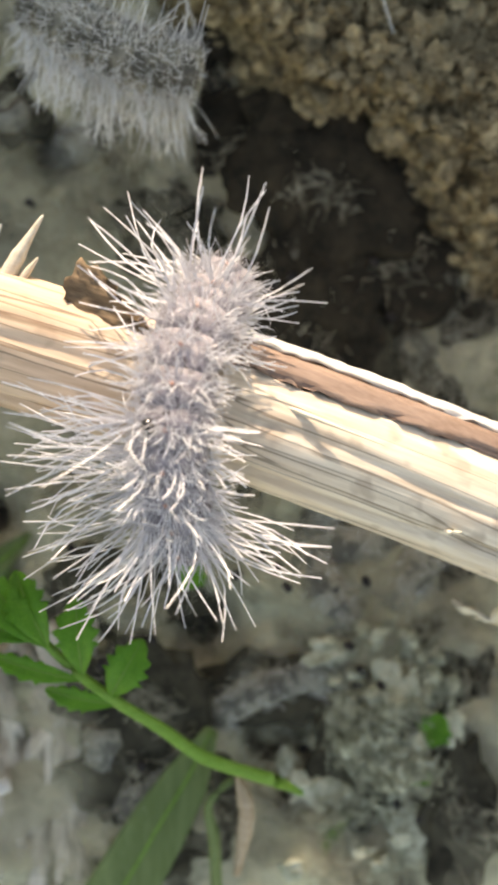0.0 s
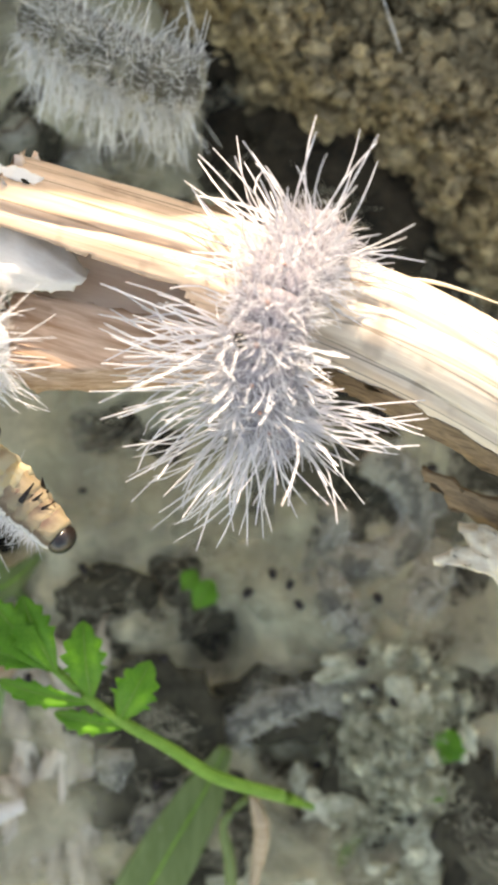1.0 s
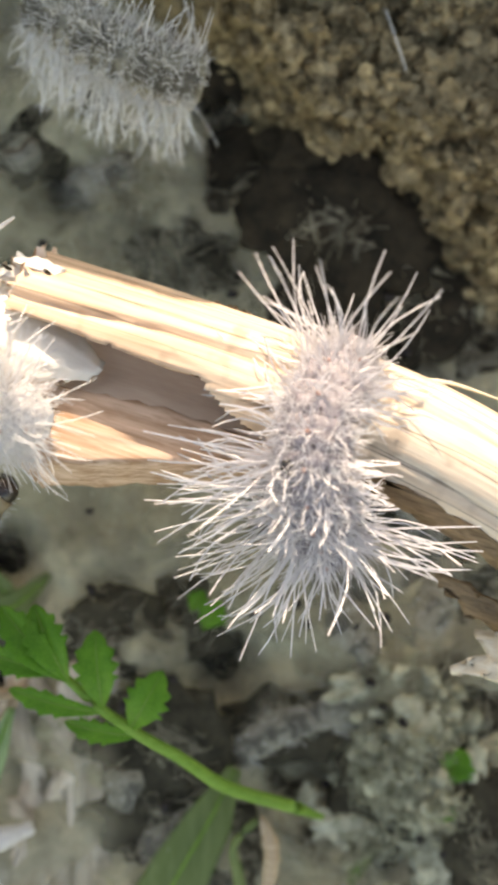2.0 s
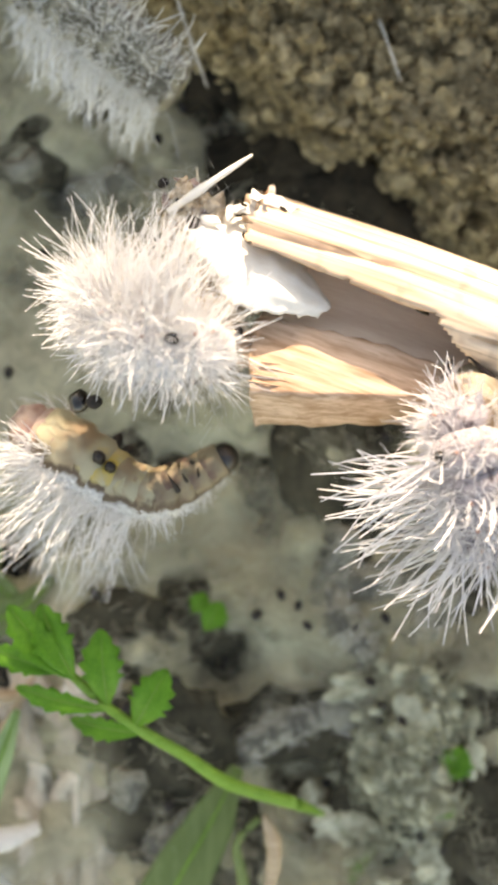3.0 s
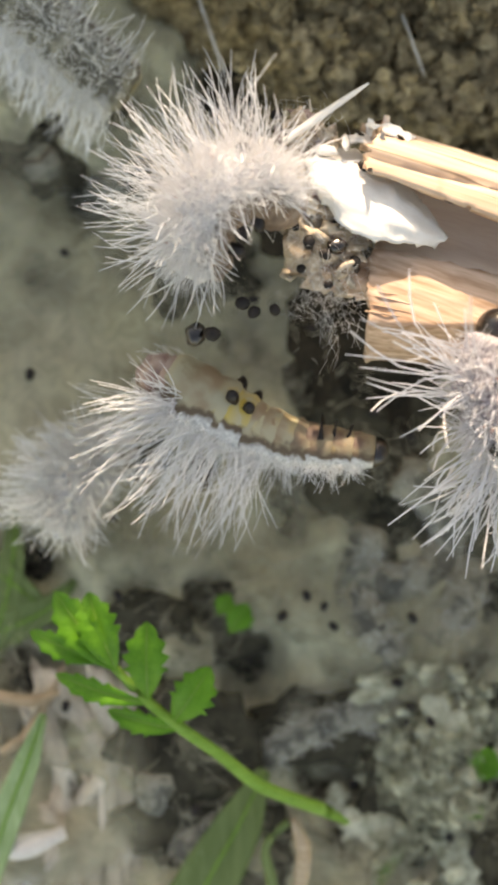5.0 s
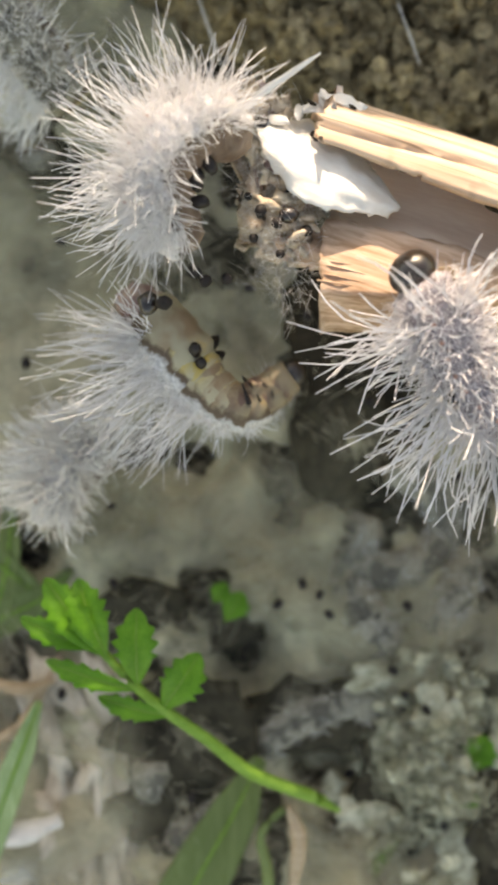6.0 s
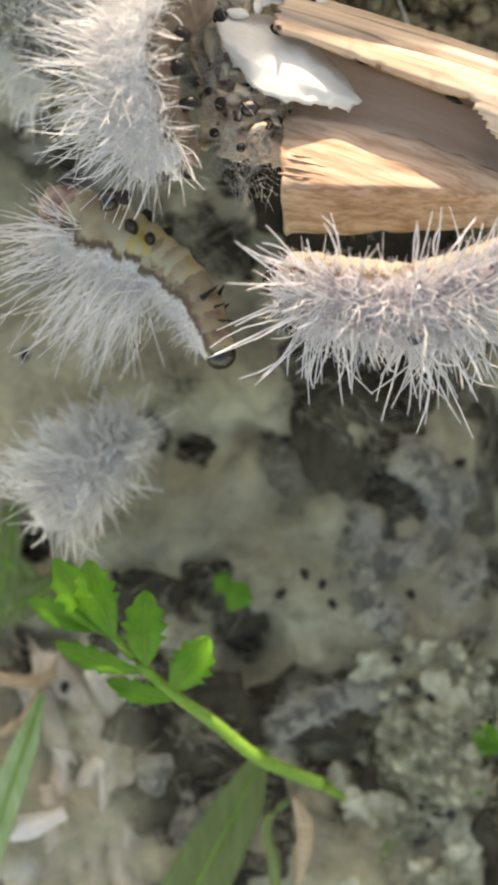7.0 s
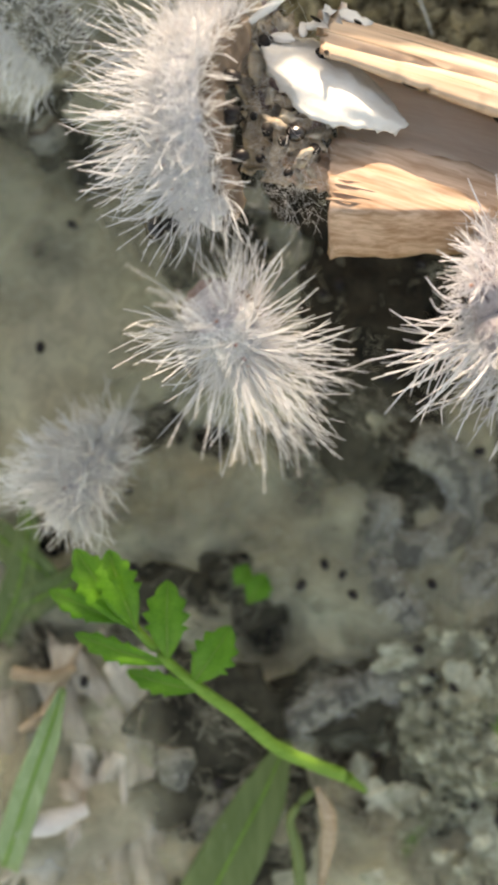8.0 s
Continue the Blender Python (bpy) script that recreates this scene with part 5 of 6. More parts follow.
def motions():
    walk(stick, [
        (0.0, held(-19.81, 3.58, 30.0, 76.0, -15.8)),
        (0.2, held(-19.31, 6.10, 30.0, 78.0, -15.4)),
        (0.4, held(-15.77, 11.86, 30.0, 78.0, -14.2)),
        (0.5, held(-15.13, 11.48, 30.0, 76.0, -14.6)),
        (0.6, held(-13.65, 12.98, 30.0, 64.0, -15.2)),
        (0.8, held(-11.70, 17.47, 30.0, 34.0, -15.5)),
        (1.0, held(-11.19, 14.65, 30.0, 5.0, -16.0)),
        (1.2, held(-9.01, 14.69, 30.0, 3.0, -16.0)),
        (1.3, held(-10.19, 15.07, 30.0, 2.0, -16.0)),
        (1.4, held(-13.53, 11.91, 30.0, 0.0, -17.0)),
        (1.5, held(-14.74, 8.23, 30.0, -2.0, -17.0)),
        (1.7, held(-13.97, 7.73, 30.0, -4.0, -17.0)),
        (2.8, held(5.93, 14.49, 30.0, -5.0, -19.0)),
        (3.0, held(9.29, 14.97, 30.0, -6.0, -19.0)),
        (3.2, held(10.32, 17.12, 30.0, -6.0, -19.0)),
        (3.5, held(12.92, 17.37, 30.0, -6.0, -19.0)),
        (4.0, held(16.77, 17.69, 30.0, -6.0, -19.0)),
        (4.2, held(16.72, 18.35, 30.0, -6.0, -19.0)),
        (5.3, held(16.21, 20.88, 30.0, -6.0, -19.0)),
        (5.5, held(14.32, 20.25, 30.0, -6.0, -19.0)),
        (6.0, held(12.98, 21.94, 30.0, -6.0, -19.0)),
        (6.5, held(12.96, 22.37, 30.0, -6.0, -19.0)),
        (7.0, held(9.91, 29.51, 30.0, -6.0, -19.0)),
        (7.5, held(10.63, 27.57, 30.0, -6.0, -19.0)),
        (8.0, held(11.92, 26.00, 30.0, -6.0, -19.0)),
    ])
    bend(crosser, 0.0, (-0.10, 0.00, 1.00), (1.0, 7.8, 33.5), (-1.4, 2.8, 37.5), (-2.5, -3.5, 38.5), (-2.8, -8.4, 36.5), (-2.0, -13.8, 33.0))
    bend(crosser, 0.2, (-0.10, 0.00, 1.00), (1.4, 9.9, 33.5), (-1.3, 4.4, 37.5), (-2.3, -1.3, 38.5), (-2.5, -5.8, 36.5), (-1.7, -10.6, 33.0))
    bend(crosser, 0.4, (-0.10, 0.00, 1.00), (2.7, 14.2, 33.5), (1.4, 9.6, 37.5), (0.6, 3.6, 38.5), (0.4, -0.3, 36.5), (1.1, -3.9, 33.0))
    bend(crosser, 0.5, (-0.10, 0.00, 1.00), (2.5, 13.0, 33.5), (1.5, 8.5, 37.5), (0.7, 2.0, 38.5), (0.9, -1.4, 36.5), (1.6, -4.6, 33.0))
    bend(crosser, 0.6, (-0.10, 0.00, 1.00), (4.4, 14.2, 33.5), (2.5, 9.6, 37.5), (1.3, 3.2, 38.5), (1.5, -0.3, 36.5), (2.3, -3.4, 33.0))
    bend(crosser, 0.8, (-0.15, 0.00, 1.00), (8.0, 17.0, 33.5), (4.6, 12.3, 37.5), (2.4, 7.7, 38.0), (1.6, 2.9, 36.0), (2.6, -1.0, 32.5))
    bend(crosser, 1.0, (-0.15, 0.00, 1.00), (7.7, 13.9, 33.5), (4.5, 9.1, 37.5), (3.2, 5.0, 38.0), (2.9, 1.6, 36.0), (4.4, -2.5, 32.5))
    bend(crosser, 1.3, (-0.15, 0.00, 1.00), (9.9, 14.9, 33.5), (6.6, 10.4, 37.5), (5.1, 6.3, 38.0), (4.8, 2.5, 36.0), (6.0, -1.1, 32.5))
    bend(crosser, 1.5, (-0.15, 0.00, 1.00), (4.7, 7.2, 33.5), (2.4, 3.8, 37.5), (0.7, -0.7, 38.0), (0.7, -4.7, 36.0), (1.9, -9.1, 32.5))
    bend(crosser, 1.7, (-0.15, 0.00, 1.00), (6.4, 5.8, 33.5), (4.2, 2.2, 37.5), (2.9, -1.8, 38.0), (2.8, -5.9, 36.0), (4.1, -9.9, 32.5))
    bend(crosser, 2.8, (-0.36, -0.48, 0.80), (17.6, 6.8, 29.0), (15.0, 3.9, 35.0), (15.0, 0.1, 38.5), (16.5, -3.5, 37.0), (18.2, -7.7, 33.5))
    bend(crosser, 3.0, (-0.36, -0.48, 0.80), (22.3, 4.5, 29.0), (19.3, 2.0, 35.0), (18.9, -1.3, 38.5), (20.2, -5.0, 37.0), (22.0, -9.0, 33.5))
    bend(crosser, 3.2, (-0.36, -0.48, 0.80), (24.4, 4.1, 29.0), (21.1, 1.7, 35.0), (20.5, -1.6, 38.5), (21.7, -5.1, 37.0), (23.5, -8.9, 33.5))
    bend(crosser, 3.5, (-0.36, -0.48, 0.80), (24.9, 4.8, 29.0), (21.7, 2.3, 35.0), (20.9, -0.9, 38.5), (22.0, -4.4, 37.0), (23.8, -8.2, 33.5))
    bend(crosser, 4.0, (-0.36, -0.48, 0.80), (25.3, 4.0, 29.0), (21.9, 1.7, 35.0), (21.0, -1.5, 38.5), (22.2, -4.8, 37.0), (24.0, -7.9, 33.5))
    bend(crosser, 4.2, (-0.36, -0.48, 0.80), (25.2, 3.8, 29.0), (21.8, 1.4, 35.0), (20.9, -1.3, 38.5), (22.3, -4.5, 37.0), (24.4, -7.7, 33.5))
    bend(crosser, 5.3, (-0.30, -0.45, 0.84), (15.7, 7.4, 38.0), (15.9, 5.1, 37.5), (17.6, 2.2, 36.5), (20.7, 0.4, 36.0), (24.3, -0.6, 35.5))
    bend(crosser, 5.5, (-0.30, -0.45, 0.84), (15.1, 7.1, 38.0), (15.5, 4.9, 37.5), (16.8, 2.2, 36.5), (19.5, 0.2, 36.0), (23.3, -1.0, 35.5))
    bend(crosser, 6.0, (-0.30, -0.45, 0.84), (13.0, 10.1, 38.0), (14.5, 7.9, 37.5), (16.0, 4.8, 36.5), (18.7, 1.8, 36.0), (22.3, 0.2, 35.5))
    bend(crosser, 6.2, (-0.30, -0.45, 0.84), (10.8, 9.9, 38.0), (12.5, 7.8, 37.5), (14.7, 4.9, 36.5), (17.6, 2.2, 36.0), (21.4, 0.6, 35.5))
    bend(crosser, 6.5, (0.00, -0.82, 0.56), (8.1, 7.8, 33.0), (10.5, 5.5, 36.0), (13.5, 3.7, 37.0), (17.0, 2.3, 36.5), (21.4, 1.7, 35.5))
    bend(crosser, 6.8, (0.00, -0.82, 0.56), (3.1, 11.1, 33.0), (6.6, 9.3, 36.0), (10.5, 8.1, 37.0), (15.2, 8.1, 36.5), (20.0, 9.1, 35.5))
    bend(crosser, 7.0, (0.00, -0.82, 0.56), (3.3, 10.4, 33.0), (7.2, 8.9, 36.0), (11.6, 8.2, 37.0), (15.3, 8.9, 36.5), (19.7, 10.6, 35.5))
    bend(crosser, 7.5, (-0.55, -0.55, 0.60), (21.8, 15.8, 28.0), (18.3, 11.4, 35.0), (17.2, 7.5, 38.5), (19.1, 4.8, 37.0), (23.4, 3.2, 33.5))
    bend(crosser, 8.0, (-0.55, -0.55, 0.60), (21.8, 13.6, 28.0), (18.4, 9.3, 35.0), (17.2, 5.6, 38.5), (19.2, 3.1, 37.0), (23.5, 1.9, 33.5))
    bend(tip_climber, 0.0, (-0.25, -0.45, 0.86), (-37.8, -0.9, 34.0), (-34.4, -5.1, 36.5), (-30.4, -7.0, 37.5), (-27.2, -6.2, 36.0))
    bend(tip_climber, 0.2, (-0.25, -0.45, 0.86), (-37.3, 1.6, 34.0), (-33.9, -2.5, 36.5), (-29.9, -4.5, 37.5), (-26.7, -3.7, 36.0))
    bend(tip_climber, 0.4, (-0.25, -0.45, 0.86), (-37.7, 7.4, 34.0), (-34.3, 3.2, 36.5), (-30.3, 1.3, 37.5), (-27.2, 2.1, 36.0))
    bend(tip_climber, 0.5, (-0.25, -0.45, 0.86), (-38.1, 7.0, 34.0), (-34.7, 2.8, 36.5), (-30.7, 0.9, 37.5), (-27.5, 1.7, 36.0))
    bend(tip_climber, 0.6, (-0.25, -0.45, 0.86), (-37.6, 8.5, 34.0), (-34.2, 4.3, 36.5), (-30.2, 2.4, 37.5), (-27.1, 3.2, 36.0))
    bend(tip_climber, 0.8, (-0.25, -0.45, 0.86), (-36.7, 13.0, 34.0), (-33.3, 8.8, 36.5), (-29.2, 6.9, 37.5), (-26.1, 7.7, 36.0))
    bend(tip_climber, 1.0, (-0.25, -0.45, 0.86), (-30.2, 9.7, 34.0), (-26.8, 5.6, 36.5), (-22.8, 3.8, 37.5), (-19.7, 4.5, 36.0))
    bend(tip_climber, 1.3, (-0.25, -0.45, 0.86), (-28.6, 10.5, 34.0), (-25.2, 6.5, 36.5), (-21.3, 4.7, 37.5), (-18.1, 5.3, 36.0))
    bend(tip_climber, 1.5, (-0.25, -0.45, 0.86), (-29.7, 7.3, 34.0), (-26.8, 3.0, 36.5), (-22.8, 0.8, 37.5), (-19.2, 0.4, 36.0))
    bend(tip_climber, 1.7, (-0.25, -0.45, 0.86), (-29.3, 7.1, 34.0), (-26.4, 2.8, 36.5), (-22.4, 0.6, 37.5), (-18.9, 0.2, 36.0))
    bend(tip_climber, 2.8, (-0.30, 0.25, 0.92), (-15.1, 12.9, 34.0), (-12.7, 8.4, 36.5), (-8.8, 6.0, 37.5), (-4.9, 6.1, 36.0))
    bend(tip_climber, 3.0, (-0.30, 0.25, 0.92), (-11.3, 13.2, 34.0), (-9.5, 9.1, 36.5), (-6.1, 7.1, 37.5), (-2.1, 7.3, 36.0))
    bend(tip_climber, 3.2, (-0.30, 0.25, 0.92), (-11.3, 13.8, 34.0), (-9.0, 11.1, 36.5), (-5.7, 10.5, 37.5), (-2.1, 11.1, 36.0))
    bend(tip_climber, 3.5, (-0.30, 0.25, 0.92), (-11.5, 13.3, 34.0), (-8.8, 14.3, 36.5), (-5.1, 14.5, 37.5), (-1.0, 13.5, 36.0))
    bend(tip_climber, 4.0, (-0.88, 0.05, 0.46, -0.66, 0.50, 0.54), (-8.0, 13.9, 34.0), (-5.5, 15.8, 36.5), (-1.8, 16.0, 37.5), (1.9, 14.9, 36.0))
    bend(tip_climber, 4.2, (-0.88, 0.05, 0.46, -0.66, 0.50, 0.54), (-7.6, 14.7, 34.0), (-5.7, 16.9, 36.5), (-2.3, 17.6, 37.5), (1.4, 16.6, 36.0))
    bend(tip_climber, 5.3, (-0.88, 0.05, 0.46, -0.66, 0.50, 0.54), (-4.1, 14.5, 34.0), (-4.7, 17.7, 36.5), (-2.6, 20.6, 37.5), (0.6, 21.0, 36.0))
    bend(tip_climber, 5.5, (-0.88, 0.05, 0.46, -0.66, 0.50, 0.54), (-5.6, 13.8, 34.0), (-6.8, 17.9, 36.5), (-4.7, 21.2, 37.5), (-1.3, 22.1, 36.0))
    bend(tip_climber, 6.0, (-0.88, 0.05, 0.46, -0.66, 0.50, 0.54), (-7.4, 16.1, 34.0), (-8.3, 20.1, 36.5), (-6.2, 22.9, 37.5), (-3.1, 23.9, 36.0))
    bend(tip_climber, 6.2, (-0.88, 0.05, 0.46, -0.66, 0.50, 0.54), (-6.6, 15.7, 34.0), (-8.0, 19.8, 36.5), (-6.6, 23.4, 37.5), (-3.5, 25.3, 36.0))
    bend(tip_climber, 6.5, (-0.90, 0.00, 0.43, -0.85, 0.25, 0.45), (-5.5, 15.0, 34.0), (-7.5, 19.5, 36.5), (-7.1, 24.2, 37.5), (-4.2, 27.4, 36.0))
    bend(tip_climber, 6.8, (-0.90, 0.00, 0.43, -0.85, 0.25, 0.45), (-6.6, 18.9, 34.0), (-8.5, 23.2, 36.5), (-8.2, 27.5, 37.5), (-5.2, 30.9, 36.0))
    bend(tip_climber, 7.0, (-0.90, 0.00, 0.43, -0.85, 0.25, 0.45), (-7.4, 21.5, 34.0), (-9.2, 25.7, 36.5), (-9.0, 29.8, 37.5), (-5.9, 33.1, 36.0))
    bend(tip_climber, 7.5, (-0.90, 0.00, 0.43, -0.85, 0.25, 0.45), (-7.4, 17.5, 34.0), (-9.1, 21.4, 36.5), (-8.9, 25.5, 37.5), (-6.2, 28.7, 36.0))
    bend(tip_climber, 8.0, (-0.90, 0.00, 0.43, -0.85, 0.25, 0.45), (-5.6, 16.0, 34.0), (-6.9, 20.3, 36.5), (-7.0, 24.8, 37.5), (-4.7, 29.0, 36.0))
    bend(hanger, 0.0, (-0.68, -0.52, -0.51), (-25.5, -21.1, 31.0), (-29.4, -17.6, 30.5), (-32.9, -15.5, 30.0), (-35.8, -13.6, 30.0), (-38.3, -10.7, 30.0))
    bend(hanger, 0.2, (-0.68, -0.52, -0.51), (-25.0, -18.6, 31.0), (-28.9, -15.0, 30.5), (-32.4, -13.0, 30.0), (-35.3, -11.1, 30.0), (-37.8, -8.2, 30.0))
    bend(hanger, 0.4, (-0.68, -0.52, -0.51), (-25.4, -12.8, 31.0), (-29.3, -9.2, 30.5), (-32.8, -7.2, 30.0), (-35.8, -5.3, 30.0), (-38.3, -2.4, 30.0))
    bend(hanger, 0.5, (-0.68, -0.52, -0.51), (-25.8, -13.2, 31.0), (-29.8, -9.7, 30.5), (-33.2, -7.6, 30.0), (-36.1, -5.7, 30.0), (-38.6, -2.8, 30.0))
    bend(hanger, 0.6, (-0.68, -0.52, -0.51), (-25.3, -11.7, 31.0), (-29.2, -8.2, 30.5), (-32.7, -6.1, 30.0), (-35.7, -4.2, 30.0), (-38.2, -1.3, 30.0))
    bend(hanger, 0.8, (-0.68, -0.52, -0.51), (-24.4, -7.2, 31.0), (-28.3, -3.6, 30.5), (-31.7, -1.6, 30.0), (-34.7, 0.3, 30.0), (-37.2, 3.2, 30.0))
    bend(hanger, 1.0, (-0.68, -0.52, -0.51), (-15.2, -10.6, 31.0), (-19.3, -7.0, 30.5), (-22.8, -5.0, 30.0), (-25.7, -3.1, 30.0), (-28.2, -0.2, 30.0))
    bend(hanger, 1.3, (-0.68, -0.52, -0.51), (-18.3, -8.2, 31.0), (-21.8, -6.1, 30.5), (-25.1, -4.6, 30.0), (-28.1, -2.7, 30.0), (-30.5, 0.6, 30.0))
    bend(hanger, 1.5, (-0.68, -0.52, -0.51), (-22.5, -6.7, 31.0), (-25.8, -8.1, 30.5), (-29.7, -8.4, 30.0), (-33.1, -6.1, 30.0), (-35.6, -1.8, 30.0))
    bend(hanger, 1.7, (-0.68, -0.52, -0.51), (-22.6, -6.5, 31.0), (-25.9, -8.3, 30.5), (-29.8, -8.7, 30.0), (-33.2, -6.3, 30.0), (-35.7, -2.5, 30.0))
    bend(hanger, 2.8, (-0.72, -0.54, -0.42), (-8.2, -2.4, 27.0), (-11.2, -5.7, 26.5), (-15.4, -6.8, 26.0), (-19.0, -5.3, 26.0), (-21.6, -1.7, 26.0))
    bend(hanger, 3.0, (-0.74, -0.54, -0.36), (-2.3, -2.5, 27.0), (-7.4, -5.0, 26.5), (-12.0, -3.6, 26.0), (-15.9, -0.9, 26.0), (-20.1, 1.2, 26.0))
    bend(hanger, 3.2, (-0.74, -0.54, -0.36), (-4.6, -13.0, 27.0), (-9.6, -8.7, 26.5), (-12.5, -4.4, 26.0), (-15.4, 0.3, 26.0), (-17.5, 4.9, 26.0))
    bend(hanger, 3.5, (-0.74, -0.54, -0.36), (-2.5, -10.5, 27.0), (-3.6, -3.3, 26.5), (-7.2, 0.5, 26.0), (-12.2, 3.0, 26.0), (-17.4, 5.5, 26.0))
    bend(hanger, 4.0, (-0.80, -0.50, -0.25), (3.7, -11.7, 27.0), (1.5, -5.2, 26.5), (-1.3, 0.6, 26.0), (-5.2, 4.0, 26.0), (-9.6, 6.9, 26.0))
    bend(hanger, 4.2, (-0.78, -0.52, -0.25), (10.5, -3.2, 27.0), (3.2, -3.2, 26.5), (-2.3, -1.7, 26.0), (-6.5, 1.2, 26.0), (-8.6, 5.7, 26.0))
    bend(hanger, 5.3, (-0.74, -0.54, -0.34), (6.1, -1.6, 27.0), (2.0, 0.1, 26.5), (-3.1, 3.3, 26.0), (-7.7, 5.9, 26.0), (-12.8, 7.5, 26.0))
    bend(hanger, 5.5, (-0.70, -0.58, -0.38), (2.2, -5.2, 27.0), (-0.4, 0.2, 26.5), (-4.1, 4.1, 26.0), (-9.3, 7.0, 26.0), (-14.9, 8.9, 26.0))
    bend(hanger, 6.0, (-0.74, -0.52, -0.38), (1.7, 3.7, 27.0), (-2.1, 1.6, 26.5), (-5.7, 4.0, 26.0), (-8.8, 8.2, 26.0), (-12.3, 11.3, 26.0))
    bend(hanger, 6.2, (-0.74, -0.52, -0.38), (2.9, 9.4, 27.0), (-0.9, 3.4, 26.5), (-5.9, 2.3, 26.0), (-9.5, 5.7, 26.0), (-11.0, 10.8, 26.0))
    bend(hanger, 6.5, (-0.70, -0.56, -0.40), (1.7, 5.1, 27.0), (-1.7, 2.1, 26.5), (-5.8, 4.4, 26.0), (-9.5, 8.1, 26.0), (-14.2, 11.3, 26.0))
    bend(hanger, 6.8, (-0.68, -0.58, -0.40), (-3.7, 4.0, 27.0), (-5.7, 8.3, 26.5), (-8.9, 12.1, 26.0), (-13.2, 14.9, 26.0), (-18.0, 16.6, 26.0))
    bend(hanger, 7.0, (-0.66, -0.60, -0.40), (-4.2, 6.4, 27.0), (-6.1, 10.5, 26.5), (-9.6, 13.9, 26.0), (-14.2, 16.5, 26.0), (-19.3, 19.0, 26.0))
    bend(hanger, 7.5, (-0.50, -0.76, -0.36), (2.4, 5.0, 27.0), (-1.1, 7.3, 26.5), (-4.9, 9.4, 26.0), (-8.9, 10.7, 26.0), (-13.4, 10.7, 26.0))
    bend(hanger, 8.0, (0.35, -0.70, 0.62), (-3.2, 3.0, 20.0), (-3.9, 4.2, 25.0), (-4.8, 5.6, 29.0), (-5.7, 7.0, 31.0), (-6.8, 8.2, 31.0))
    bend(low_one, 0.0, (-0.50, -0.20, 0.80), (-40.2, -7.5, 6.0), (-42.3, -10.4, 7.0), (-44.4, -13.3, 7.0), (-46.4, -16.7, 6.0))
    bend(low_one, 3.0, (-0.50, -0.20, 0.80), (-39.1, -1.5, 6.0), (-41.3, -4.4, 7.0), (-43.5, -7.3, 7.0), (-45.6, -10.6, 6.0))
    bend(low_one, 3.5, (-0.50, -0.20, 0.80), (-31.1, -2.4, 6.0), (-33.4, -4.9, 7.0), (-36.0, -7.5, 7.0), (-37.7, -10.9, 6.0))
    bend(low_one, 4.0, (-0.50, -0.20, 0.80), (-16.8, -2.3, 6.0), (-18.2, -4.9, 7.0), (-19.9, -7.8, 7.0), (-21.4, -10.8, 6.0))
    bend(low_one, 5.3, (-0.50, -0.20, 0.80), (-17.0, -0.4, 8.0), (-18.6, -2.8, 11.0), (-20.4, -5.2, 13.0), (-21.7, -8.2, 13.0))
    bend(low_one, 6.0, (-0.50, -0.20, 0.80), (-17.1, -0.6, 8.0), (-19.2, -3.1, 11.0), (-20.9, -5.5, 13.0), (-22.5, -8.6, 13.0))
    bend(low_one, 6.5, (-0.50, -0.20, 0.80), (-15.8, -1.4, 8.0), (-18.5, -3.6, 11.0), (-20.6, -5.9, 13.0), (-22.4, -8.8, 13.0))
    bend(low_one, 7.0, (-0.50, -0.20, 0.80), (-14.3, -1.7, 8.0), (-16.4, -4.5, 11.0), (-19.2, -7.1, 13.0), (-22.2, -9.8, 13.0))
    bend(low_one, 7.5, (-0.50, -0.20, 0.80), (-16.0, -3.5, 8.0), (-18.3, -5.6, 11.0), (-21.3, -7.9, 13.0), (-24.3, -10.5, 13.0))
    bend(low_one, 8.0, (-0.50, -0.20, 0.80), (-18.2, -3.6, 8.0), (-19.4, -5.6, 11.0), (-21.0, -8.0, 13.0), (-22.8, -10.6, 13.0))
    bend(high_one, 0.0, (-0.30, -0.40, 0.80), (-19.8, 38.7, 17.0), (-14.3, 35.5, 18.0), (-8.5, 32.8, 18.0), (-3.5, 32.2, 17.0))
    bend(high_one, 1.7, (-0.30, -0.40, 0.80), (-20.6, 42.0, 17.0), (-15.3, 38.7, 18.0), (-9.6, 36.0, 18.0), (-4.5, 35.3, 17.0))
    bend(high_one, 2.8, (-0.30, -0.40, 0.80), (-21.2, 46.3, 17.0), (-16.3, 43.5, 18.0), (-11.7, 40.0, 18.0), (-6.6, 36.4, 17.0))
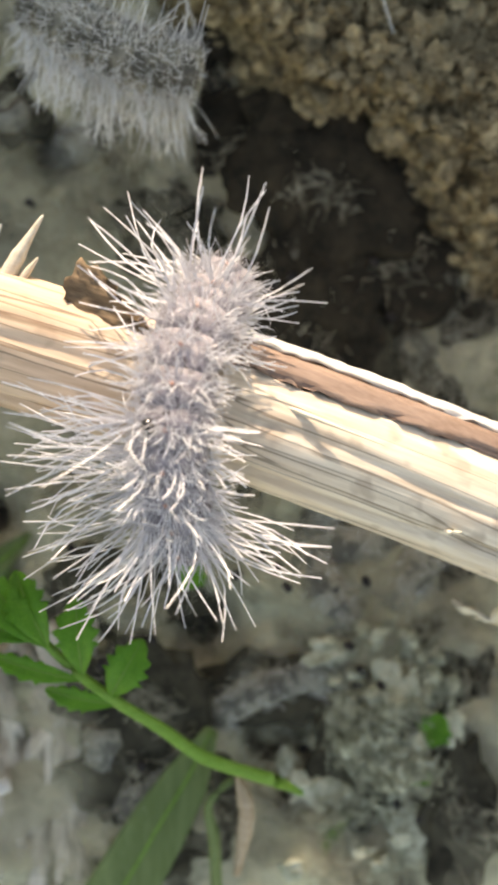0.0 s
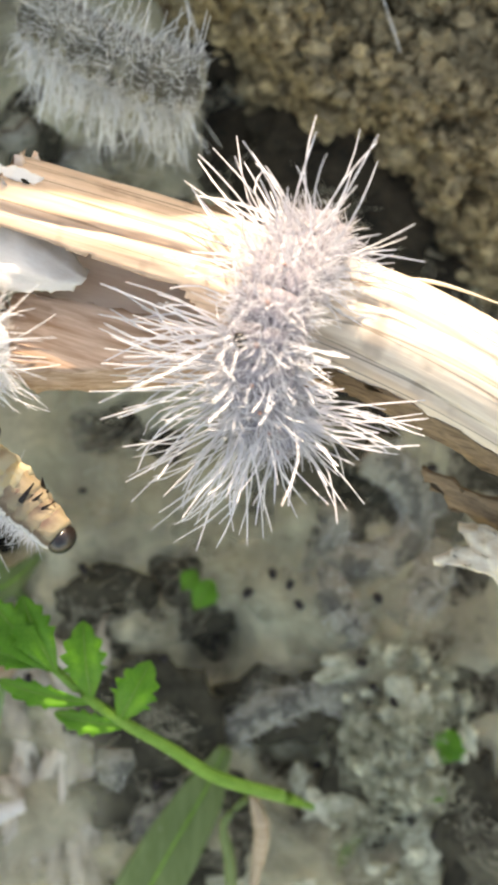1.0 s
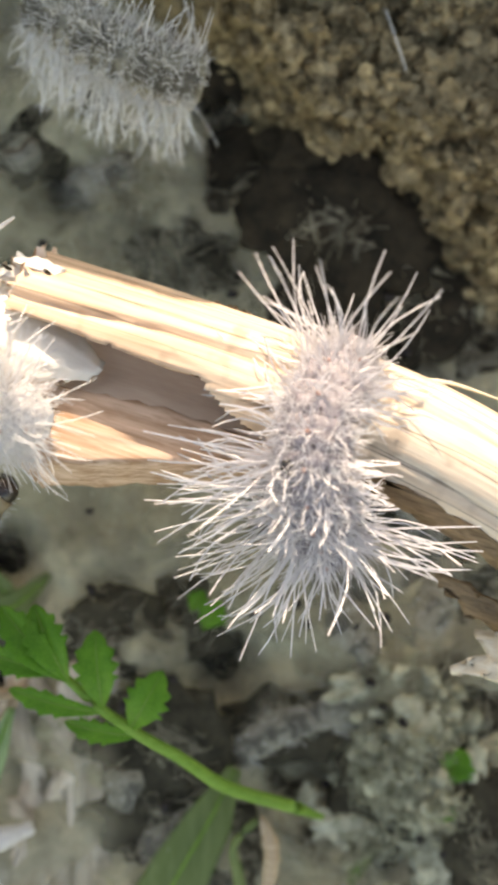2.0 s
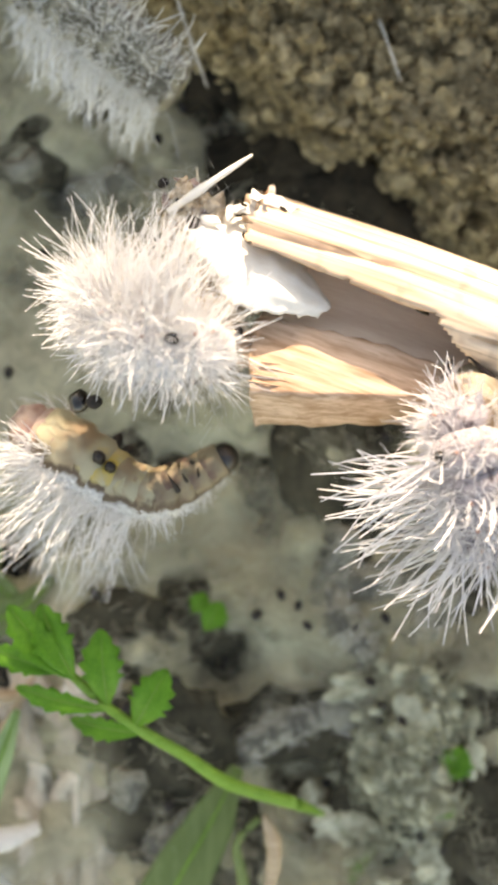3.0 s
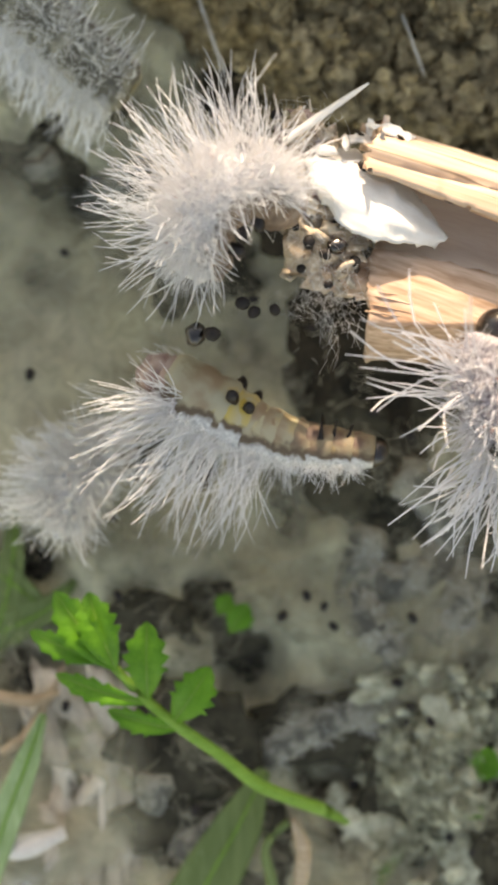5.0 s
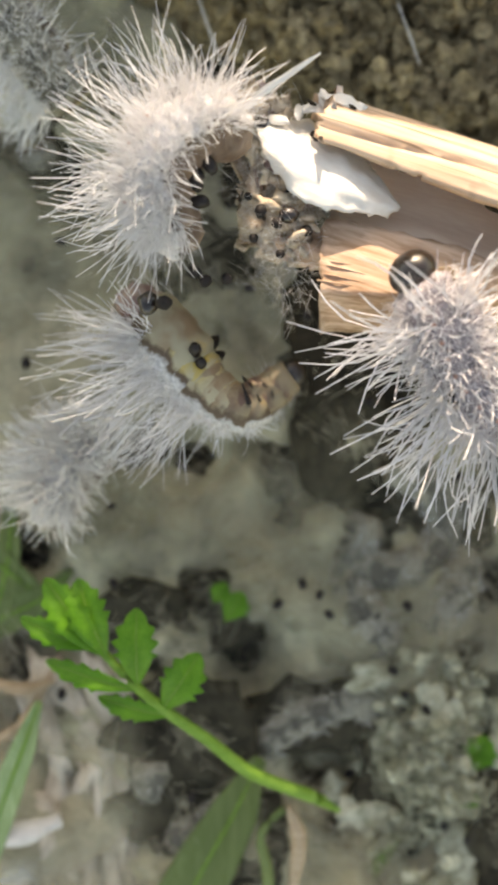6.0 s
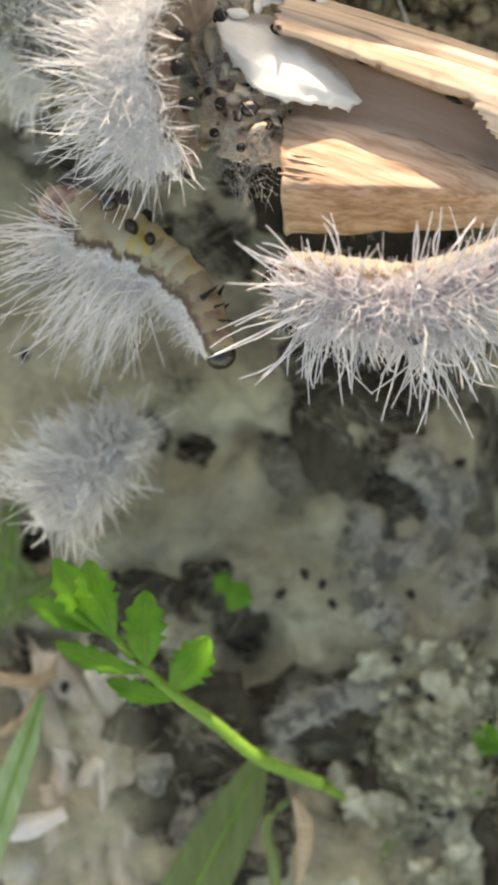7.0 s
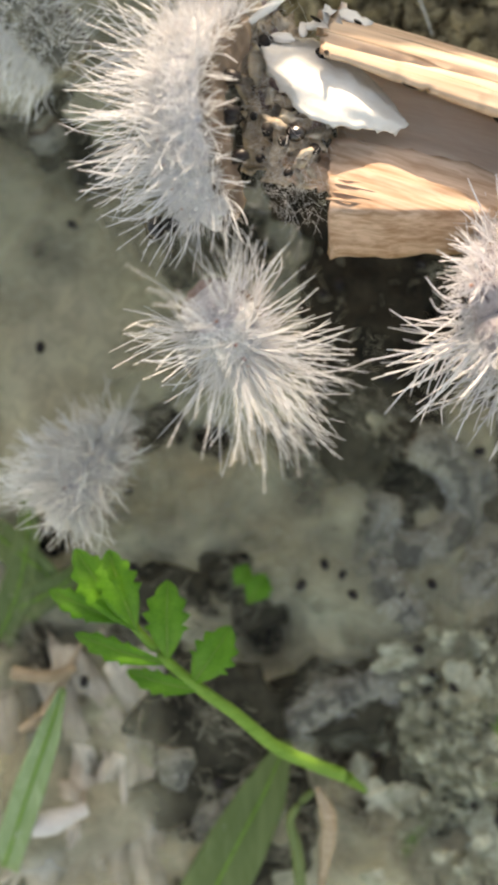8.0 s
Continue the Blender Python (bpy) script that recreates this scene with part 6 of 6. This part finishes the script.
    bend(high_one, 3.5, (-0.30, -0.40, 0.80), (-22.9, 47.0, 17.0), (-17.4, 43.6, 18.0), (-12.8, 40.7, 18.0), (-7.7, 36.5, 17.0))
    bend(high_one, 4.2, (-0.30, -0.40, 0.80), (-24.6, 47.4, 17.0), (-18.6, 44.0, 18.0), (-14.0, 41.1, 18.0), (-7.7, 37.4, 17.0))
    bend(high_one, 5.3, (-0.30, -0.40, 0.80), (-29.1, 46.0, 17.0), (-24.8, 43.2, 18.0), (-21.4, 39.7, 18.0), (-17.0, 35.5, 17.0))
    bend(high_one, 6.0, (-0.30, -0.40, 0.80), (-29.9, 45.2, 17.0), (-26.1, 41.8, 18.0), (-22.7, 38.3, 18.0), (-19.5, 34.1, 17.0))
    bend(high_one, 7.0, (-0.30, -0.40, 0.80), (-28.7, 45.2, 17.0), (-25.6, 41.7, 18.0), (-22.8, 38.8, 18.0), (-19.6, 36.3, 17.0))
    bend(high_one, 8.0, (-0.30, -0.40, 0.80), (-29.4, 45.2, 17.0), (-25.8, 41.7, 18.0), (-23.1, 38.8, 18.0), (-20.5, 35.8, 17.0))
    walk(fern, [
        (0.0, held(6.51, -41.40, 12.0, 0, 1.1)),
        (0.5, held(6.43, -41.08, 12.0, 0, 1.2)),
        (1.0, held(6.11, -41.14, 12.0, 0, 2.0)),
        (1.5, held(6.09, -40.22, 12.0, 0, 1.6)),
        (3.0, held(6.03, -39.66, 12.0, 0, 0.6)),
        (3.5, held(6.10, -39.88, 12.0, 0, 0.0)),
        (4.0, held(6.30, -40.25, 12.0, 0, -0.3)),
        (5.5, held(5.76, -40.05, 12.0, 0, -4.8)),
        (6.0, held(5.52, -40.12, 12.0, 0, -3.8)),
        (6.5, held(5.63, -39.94, 12.0, 0, -5.0)),
        (7.0, held(5.73, -39.79, 12.0, 0, -5.1)),
        (7.5, held(5.83, -39.65, 12.0, 0, -4.7)),
        (8.0, held(5.47, -39.81, 12.0, 0, -5.5)),
    ])
    for cat in (crosser, tip_climber, hanger, low_one, high_one):
        settle(cat)


motions()
